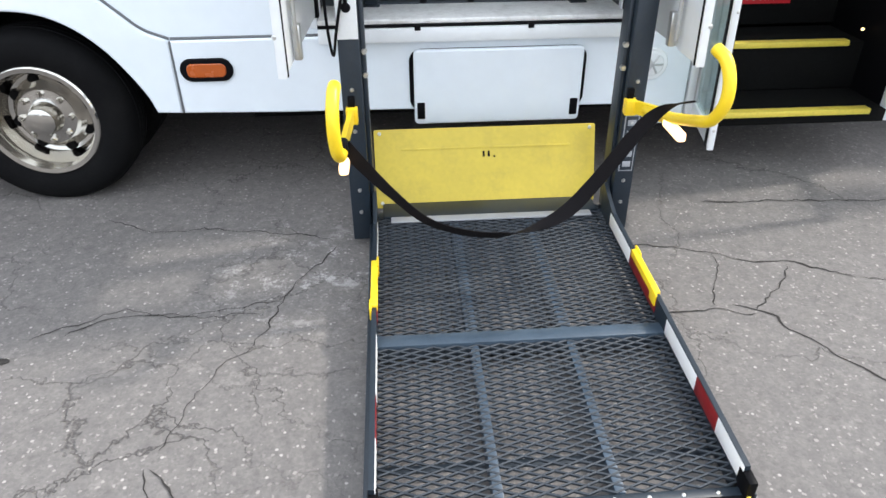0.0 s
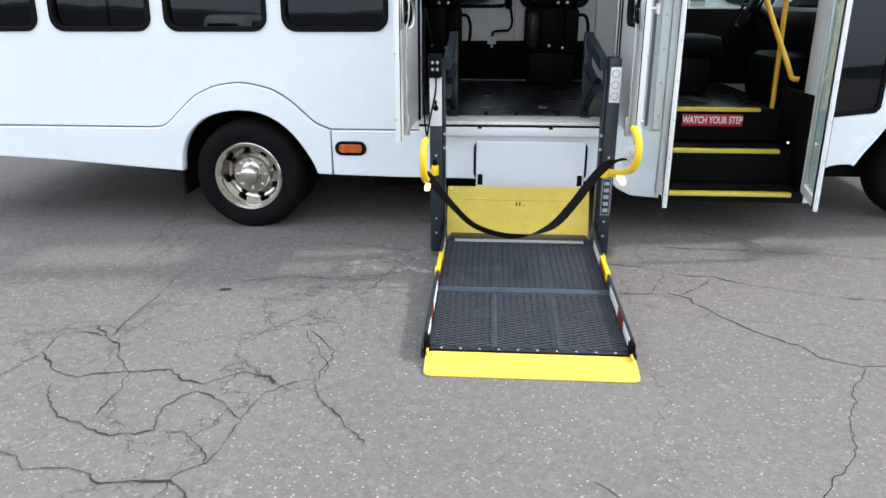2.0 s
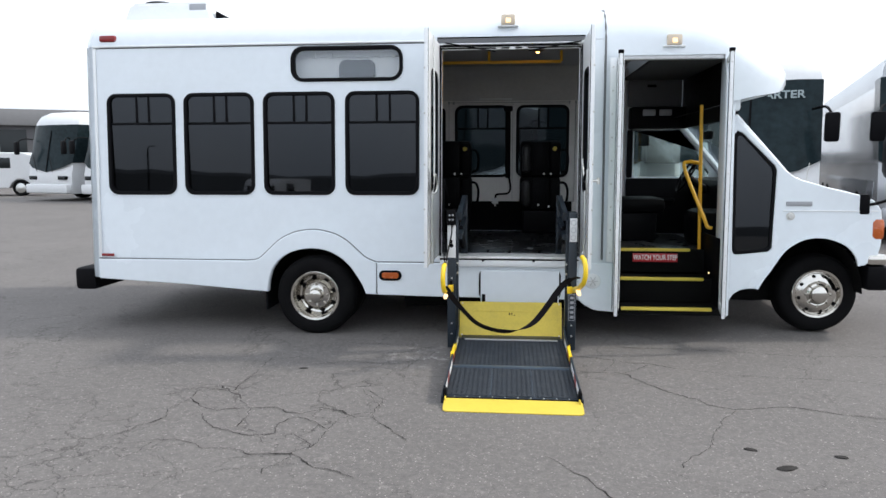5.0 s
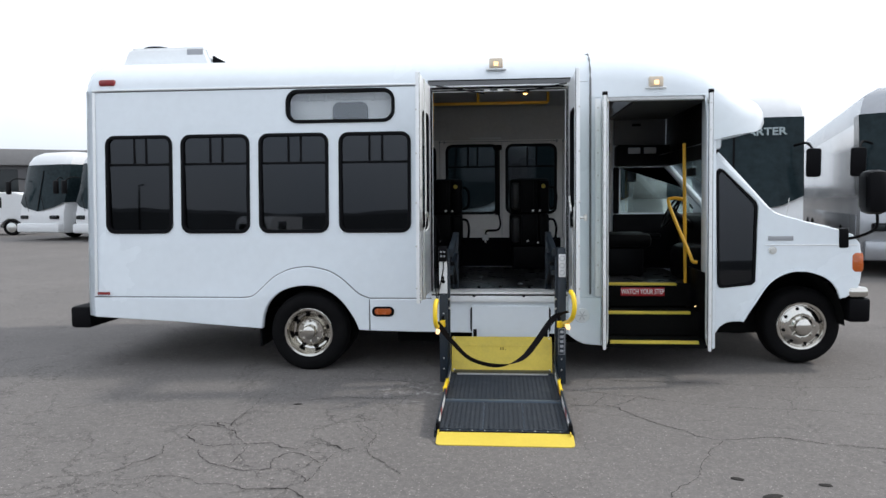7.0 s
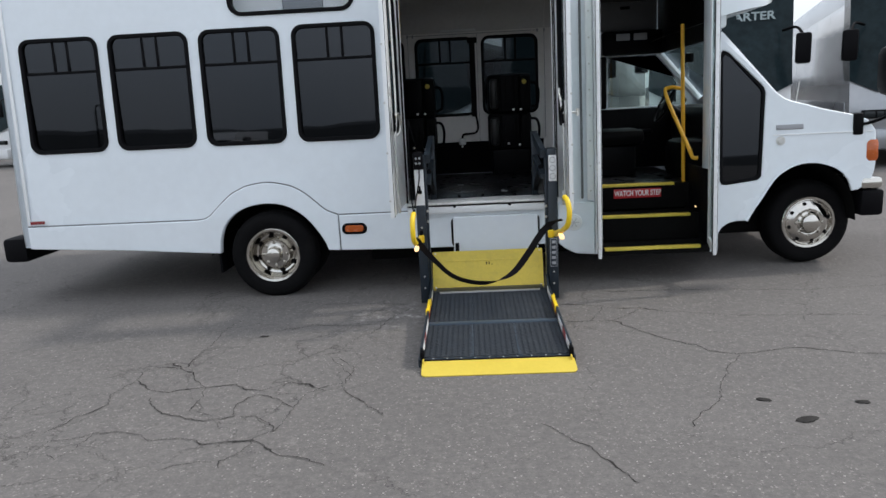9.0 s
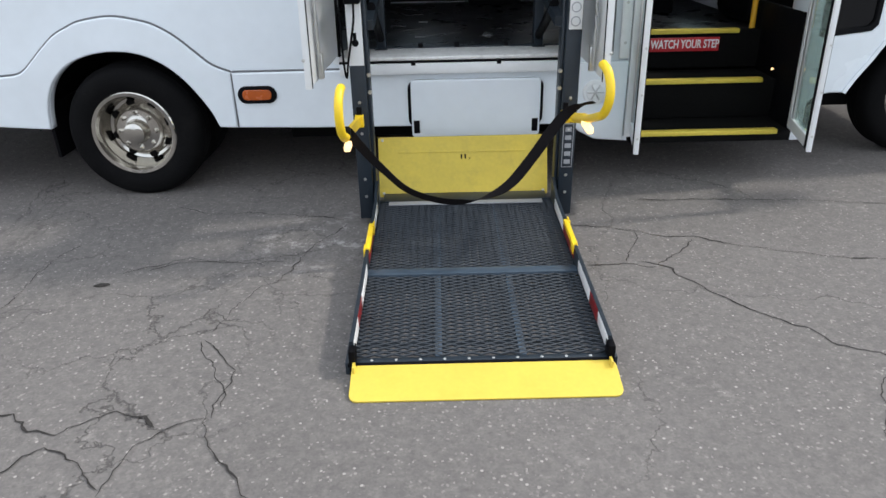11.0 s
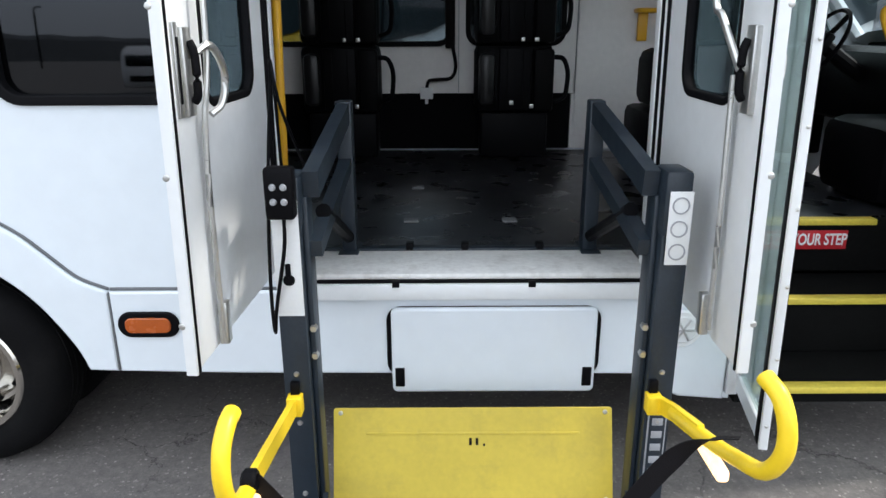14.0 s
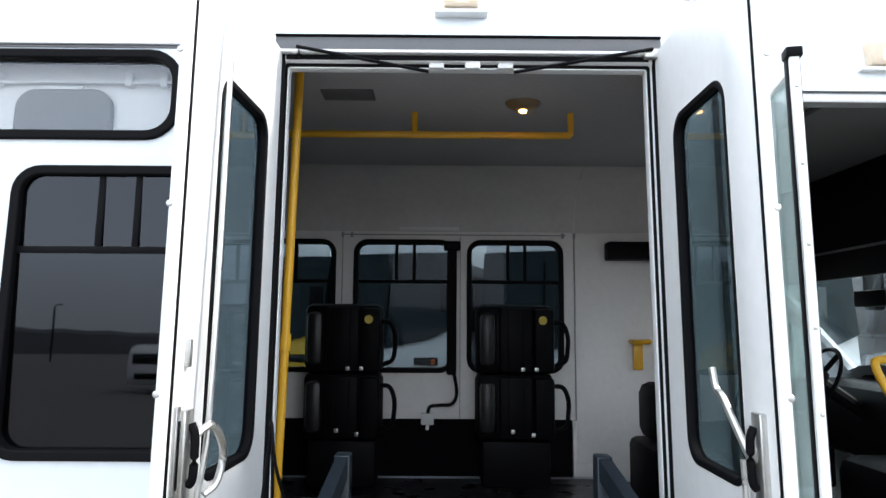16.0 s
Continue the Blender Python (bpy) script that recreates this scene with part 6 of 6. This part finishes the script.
def cab_interior():
    seat = thing("driver_seat", "grey driver seat with low back", "seat", (1.35, 1.55, 0.737))
    part("seat_cushion", boxes((-0.25, 0.28, -0.26, 0.26, 0.3, 0.46, 0.06)), M_VINYL, seat)
    part("backrest", boxes((-0.36, -0.22, -0.22, 0.22, 0.36, 0.66, 0.06)), M_VINYL, seat)
    part("side_bolster", boxes((-0.4, -0.2, -0.26, 0.26, 0.0, 0.36, 0.04)), M_BLACK, seat)
    part("seat_pedestal", boxes((-0.2, 0.2, -0.2, 0.2, 0.0, 0.3, 0.02)), M_BLACK, seat)
    part("dashboard", boxes((2.1, 2.5, 0.32, 2.16, 1.0, 1.4, 0.08)), M_BLACK, bus)
    part("engine_cover", boxes((1.8, 2.3, 0.75, 1.3, 0.735, 1.1, 0.08)), M_BLACK, bus)
    w = part("steering_wheel", lathe([(0.185, -0.012), (0.197, 0.0), (0.185, 0.012), (0.173, 0.0), (0.185, -0.012)], 32, "x", caps=False), M_BLACK, bus, "black steering wheel")
    w.matrix_basis = pose(1.88, 1.55, 1.42, 0, 28, 0)
    part("wheel_hub", boxes((-0.02, 0.03, -0.06, 0.06, -0.06, 0.06, 0.02)), M_BLACK, w)
    for a in (0, 120, 240):
        bm = tube([(0, 0, 0), (0, 0.18 * math.cos(radians(a)), 0.18 * math.sin(radians(a)))], 0.014, 8, up=(1, 0, 0))
        part("spoke", bm, M_BLACK, w)
    part("column", tube([(1.88, 1.55, 1.42), (2.2, 1.55, 1.2)], 0.04, 10), M_BLACK, bus)
    part("door_trim", boxes((1.35, 2.3, 2.15, 2.19, 0.74, 1.385, 0.02), (1.352, 1.42, 2.15, 2.19, 1.39, 1.945, 0.02)), M_BLACK, bus)
    part("arm_rest", boxes((1.4, 1.9, 2.08, 2.16, 1.1, 1.16, 0.02)), M_BLACK, bus)
    part("overhead_panel", boxes((1.35, 1.95, 2.15, 2.19, 2.2, 2.5, 0.01)), M_SEAM, bus)
    part("cap_lining", boxes((1.97, 2.0, 0.25, 2.2, 1.95, 2.53, 0.005)), M_BLACK, bus)
    part("overhead_shelf", boxes((1.36, 2.0, 2.0, 2.18, 1.95, 2.19, 0.02)), M_BLACK, bus)
    for x in (1.56, 1.74):
        part("switch_panel", boxes((x - 0.07, x + 0.07, 1.985, 2.0, 2.09, 2.16, 0.006)), M_LABELGREY, bus)
    part("panel_slot", boxes((1.56, 1.66, 2.14, 2.15, 2.42, 2.45, 0.003)), M_BLACK, bus)
    part("entry_ceiling", boxes((1.302, 1.97, 0.1, YF - 0.3, 2.5, 2.53, 0.005)), M_SEAM, bus)
    part("upright_rail", tube([(1.8, 0.62, 0.74), (1.78, 0.62, 2.1)], 0.017, 12), M_AMBERRAIL, bus, "yellow upright entry rail")
    part("slanted_rail", tube(smooth_path([(1.78, 0.66, 1.56), (1.68, 0.64, 1.57), (1.64, 0.6, 1.5), (1.78, 0.4, 1.05), (1.8, 0.36, 0.98), (1.84, 0.35, 0.97)], 8), 0.017, 12), M_AMBERRAIL, bus, "slanted yellow entry handrail")
    m = part("far_mirror", boxes((2.28, 2.34, 2.4, 2.58, 1.4, 1.8, 0.03)), M_LABEL, bus)
    part("far_mirror_arm", tube([(2.3, 2.24, 1.45), (2.32, 2.45, 1.5)], 0.014, 8), M_BLACK, bus)
    part("inside_mirror", boxes((1.98, 2.02, 1.1, 1.35, 1.8, 1.88, 0.01)), M_BLACK, bus)


cab_interior()


def lean_side(k=0.05, z0=0.69):
    """The near side of the body leans in above the floor line, doors and windows with it; the lean fades across the cabin."""
    for ob in scene.objects:
        top = ob
        while top.parent:
            top = top.parent
        if top is not bus or ob.type != "MESH" or ob.location.length > 0:
            continue
        for v in ob.data.vertices:
            if v.co.z > z0:
                w = max(0.0, min(1.0, (1.1 - v.co.y) / 0.7))
                v.co.y += k * w * (v.co.z - z0)


lean_side()

# ---------------------------------------------------------------- parked coaches
def coach(at, rz, label, trim, lower, words_on=False, length=12.2, signal=None, panes=None, nose=None):
    """A motorcoach; its front faces local -y, its front right corner (seen from the front: the viewer's right) at the origin."""
    c = thing("motorcoach", label, "coach", at, rz, group="parked coaches")
    W, H = 2.59, 3.76
    signal = signal or M_COACHGLASS
    panes = panes or M_COACHGLASS
    bm = bmesh.new()
    rows = []
    for z, y, ins in ((0.32, 0.1, 0.05), (0.45, 0.0, 0.0), (1.15, 0.02, 0.0), (1.3, 0.06, 0.0), (2.9, 0.42, 0.0), (3.3, 0.52, 0.02), (3.58, 0.7, 0.1), (H, 1.1, 0.4)):
        rows.append([bm.verts.new(v) for v in ((-W + ins, y + 0.12, z), (-W * 0.85, y, z), (-W * 0.5, y - 0.06, z), (-W * 0.15, y, z), (-ins, y + 0.12, z), (-ins, length, z), (-W + ins, length, z))])
    for r0, r1 in zip(rows, rows[1:]):
        for j in range(7):
            bm.faces.new((r0[j], r0[(j + 1) % 7], r1[(j + 1) % 7], r1[j]))
    bm.faces.new(rows[-1])
    bm.faces.new(rows[0])
    body = part("body", bm, lower, c, smooth=40)
    if nose:
        bm = bmesh.new()
        rows = [[bm.verts.new((x, y + d - 0.01, z)) for x, d in ((-W - 0.008, 0.6), (-W - 0.008, 0.13), (-W * 0.85, 0.0), (-W * 0.5, -0.06), (-W * 0.15, 0.0), (0.008, 0.13), (0.008, 0.6))] for z, y in ((0.45, 0.0), (1.15, 0.02), (1.3, 0.06), (1.85, 0.184))]
        for r0, r1 in zip(rows, rows[1:]):
            for j in range(6):
                bm.faces.new((r0[j], r0[j + 1], r1[j + 1], r1[j]))
        part("nose_panel", bm, nose, c, smooth=40)
    # windscreen: a dark bowed pane laid on the raked front
    bm = bmesh.new()
    rows = []
    for z, y in ((1.22, 0.03), (1.3, 0.06), (2.1, 0.24), (2.95, 0.432), (3.2, 0.495)):
        rise = max(0.0, 2.1 - z) / 0.88   # the lower edge climbs towards the corners
        rows.append([bm.verts.new((x, y + d - 0.025 + 0.08 * rise * abs(x / W + 0.5) ** 2, z + 1.5 * rise * abs(x / W + 0.5) ** 2)) for x, d in ((-W - 0.014, 0.75), (-W - 0.014, 0.14), (-W * 0.85, 0.0), (-W * 0.5, -0.06), (-W * 0.15, 0.0), (0.014, 0.14), (0.014, 0.75))])
    for r0, r1 in zip(rows, rows[1:]):
        for j in range(6):
            bm.faces.new((r0[j], r0[j + 1], r1[j + 1], r1[j]))
    part("windscreen", bm, M_COACHSCREEN, c, "large dark raked windscreen", smooth=60)
    part("screen_divider", tube([(-W / 2, -0.06, 1.24), (-W / 2, 0.13, 2.1), (-W / 2, 0.33, 2.95)], 0.018, 6), M_BLACK, c)
    for s in (0, 1):
        x = -0.014 if s == 0 else -W + 0.0
        for k in range(6):
            y0 = 0.95 + k * 1.82
            xs = (-0.004, 0.012) if s == 0 else (-W - 0.012, -W + 0.004)
            part("side_window", boxes((xs[0], xs[1], y0, y0 + 1.8, 1.55, 3.05, 0.0)), panes, c)
        xs = (-0.004, 0.01) if s == 0 else (-W - 0.01, -W + 0.004)
        part("side_band", boxes((xs[0], xs[1], 0.6, length - 0.3, 0.5, 1.2, 0.004)), trim, c)
        for yw in (2.6, 8.6, 9.9):
            w = part("wheel", lathe([(0, 0.0), (0.22, 0.01), (0.28, -0.01), (0.42, 0.0), (0.5, 0.04), (0.5, 0.3)], 28, "x"), M_TYRE, c)
            w.location = (-0.28 if s == 0 else -W - 0.02, yw, 0.5)
            part("hub", lathe([(0, -0.015 if s else 0.315), (0.2, -0.012 if s else 0.312), (0.24, 0.0 if s else 0.3)], 20, "x"), M_STEEL, w)
    part("bumper", boxes((-W + 0.05, -0.05, -0.12, 0.15, 0.34, 0.72, 0.06)), lower, c)
    for x in (-W + 0.42, -0.42):
        h = part("headlamp", boxes((x - 0.24, x + 0.24, -0.03, 0.1, 0.9, 1.06, 0.03)), M_BLACK, c)
        part("lens", boxes((x - 0.2, x - 0.02, -0.05, 0.0, 0.92, 1.04, 0.02), (x + 0.0, x + 0.12, -0.05, 0.0, 0.92, 1.04, 0.02)), M_COACHGLASS, h)
        part("turn_signal", boxes((x + 0.13, x + 0.22, -0.05, 0.0, 0.92, 1.04, 0.02)), signal, h)
    for s, x in ((1, 0.12), (-1, -W - 0.12)):
        m = part("mirror", boxes((x - 0.13, x + 0.13, -0.32, -0.2, 1.95, 2.5, 0.05)), M_BLACK, c, "black side mirror")
        part("mirror_arm", tube(smooth_path([(x - 0.3 * s, 0.3, 2.6), (x - 0.1 * s, 0.0, 2.62), (x, -0.25, 2.45)]), 0.025, 8), M_BLACK, m)
    for k in (0.33, 0.7):
        part("wiper", tube([(-W * k, -0.08, 1.24), (-W * (k + 0.14), 0.06, 1.95)], 0.012, 6), M_BLACK, c)
    if words_on:
        words("route_sign", "CHARTER", 0.22, M_SIGNGREY, Matrix.Translation((-0.86, 0.36, 2.9)) @ pose(0, 0, 0, 78, 0, 0), c, 0.004, 1.12)
    return c


M_COACHGLASS = mat("coach_glazing", (0.01, 0.014, 0.016), 0.22, vary=0.1, scale=1.0, spec=0.35)
M_COACHSCREEN = mat("coach_windscreen", (0.016, 0.026, 0.03), 0.15, vary=0.4, scale=0.9, spec=0.08)
M_COACHFILM = mat("mirrored_window_film", (0.5, 0.51, 0.54), 0.12, 0.9, vary=0.1, scale=0.7)
M_COACHWHITE = mat("coach_white", (0.7, 0.71, 0.72), 0.3, vary=0.04, scale=1)
M_COACHGREY = mat("coach_silver", (0.36, 0.37, 0.39), 0.22, 0.6, vary=0.06, scale=1)
M_COACHYELLOW = mat("coach_yellow", (0.75, 0.45, 0.02), 0.3, vary=0.04, scale=1)
M_SIGNGREY = mat("unlit_route_letters", (0.3, 0.36, 0.37), 0.6)

ROW = 18
coach((5.98, 7.9, 0), -ROW, "white motorcoach with a dark windscreen and route sign", M_COACHWHITE, M_COACHWHITE, True)
coach((9.43, 6.9, 0), -ROW, "silver motorcoach with a mirror-bright side", M_COACHGREY, M_COACHGREY, panes=M_COACHFILM)
coach((3.1, 10.9, 0), -ROW, "white motorcoach parked in the row", M_COACHWHITE, M_COACHWHITE)
coach((0.0, 11.6, 0), -ROW, "white motorcoach parked close behind", M_COACHWHITE, M_COACHWHITE, signal=M_AMBER)
coach((-2.75, 12.6, 0), -ROW, "motorcoach with a yellow front", M_COACHYELLOW, M_COACHWHITE, nose=M_COACHYELLOW)
coach((-18.1, 21.1, 0), -ROW, "white motorcoach with a black-framed windscreen", M_COACHWHITE, M_COACHWHITE)
coach((-14.9, 20.0, 0), -ROW, "white motorcoach next in line", M_COACHWHITE, M_COACHWHITE)


def panel_truck(at, rz, label, size=1.0):
    """White van with a long rounded nose, side on to the lot or nose on."""
    t = thing("delivery_van", label, "van", at, rz)
    t.scale = (size, size, size)
    body = plate("body", [(-7.0, 0.45), (-1.75, 0.45), (-1.6, 0.75), (-1.3, 0.95), (-0.95, 0.95), (-0.65, 0.75), (-0.5, 0.45), (-0.1, 0.5), (0.0, 0.9), (-0.05, 1.9), (-0.3, 2.3), (-0.9, 2.5), (-7.0, 2.55)], [], 0.0, 2.2, M_COACHWHITE, 0.06)
    part("body", body, M_COACHWHITE, t)
    part("side_window", boxes((-3.2, -1.6, -0.012, 0.01, 1.6, 2.2, 0.006)), M_COACHGLASS, t)
    part("windscreen", boxes((-0.16, -0.02, 0.25, 1.95, 1.5, 2.05, 0.006)), M_COACHGLASS, t)
    part("grille", boxes((-0.04, 0.02, 0.4, 1.8, 0.75, 1.05, 0.006)), M_BLACK, t)
    for x in (-1.12, -5.6):
        w = part("wheel", lathe([(0.0, 0.02), (0.28, 0.02), (0.42, 0.0), (0.46, 0.05), (0.46, 0.28)], 28), M_TYRE, t)
        w.location = (x, -0.02, 0.46)
        part("wheel_cover", lathe([(0.0, -0.05), (0.1, -0.03), (0.2, 0.0), (0.28, 0.015)], 24), M_STEEL, w)


def depot():
    """Long low building behind the lot."""
    d = thing("depot_building", "long low depot with dark windows and grey fascia", "building", (-38, 42, 0), 28)
    part("wall", boxes((-40, 12, 0, 12, 0, 4.4)), M_DEPOT, d)
    part("fascia", boxes((-40.3, 12.3, -0.4, 12.3, 4.4, 5.6, 0.03)), M_FASCIA, d)
    for k in range(12):
        x = -39 + k * 4.2
        w = part("window", boxes((x, x + 3.6, -0.06, 0.02, 1.2, 4.1, 0.02)), M_COACHGLASS, d)
        part("mullion", boxes((x + 1.75, x + 1.85, -0.1, -0.06, 1.2, 4.1)), M_FASCIA, w)


def lamp_post():
    p = thing("lamp_post", "tall dark street lamp post with a bent arm", "lamp post", (-62, -109, 0), 40)
    part("pole", tube([(0, 0, 0), (0, 0, 5.0), (0, 0, 8.2)], 0.16, 10), M_BLACK, p)
    part("arm", tube(smooth_path([(0, 0, 8.1), (0.2, 0, 8.7), (0.9, 0, 8.9), (1.9, 0, 8.9)]), 0.1, 8), M_BLACK, p)
    part("lamp_head", boxes((1.7, 2.5, -0.2, 0.2, 8.75, 8.95, 0.05)), M_BLACK, p)


M_DEPOT = mat("dark_depot_wall", (0.1, 0.1, 0.105), 0.8, vary=0.1, scale=0.5)
M_FASCIA = mat("grey_fascia", (0.2, 0.2, 0.205), 0.6, vary=0.08, scale=0.4)
panel_truck((-22.9, 26.1, 0), 12, "white van with a rounded nose and bright wheel covers", 0.85)
panel_truck((-10.4, -24.5, 0), 90, "small white van parked across the lot", 0.75)
depot()
lamp_post()
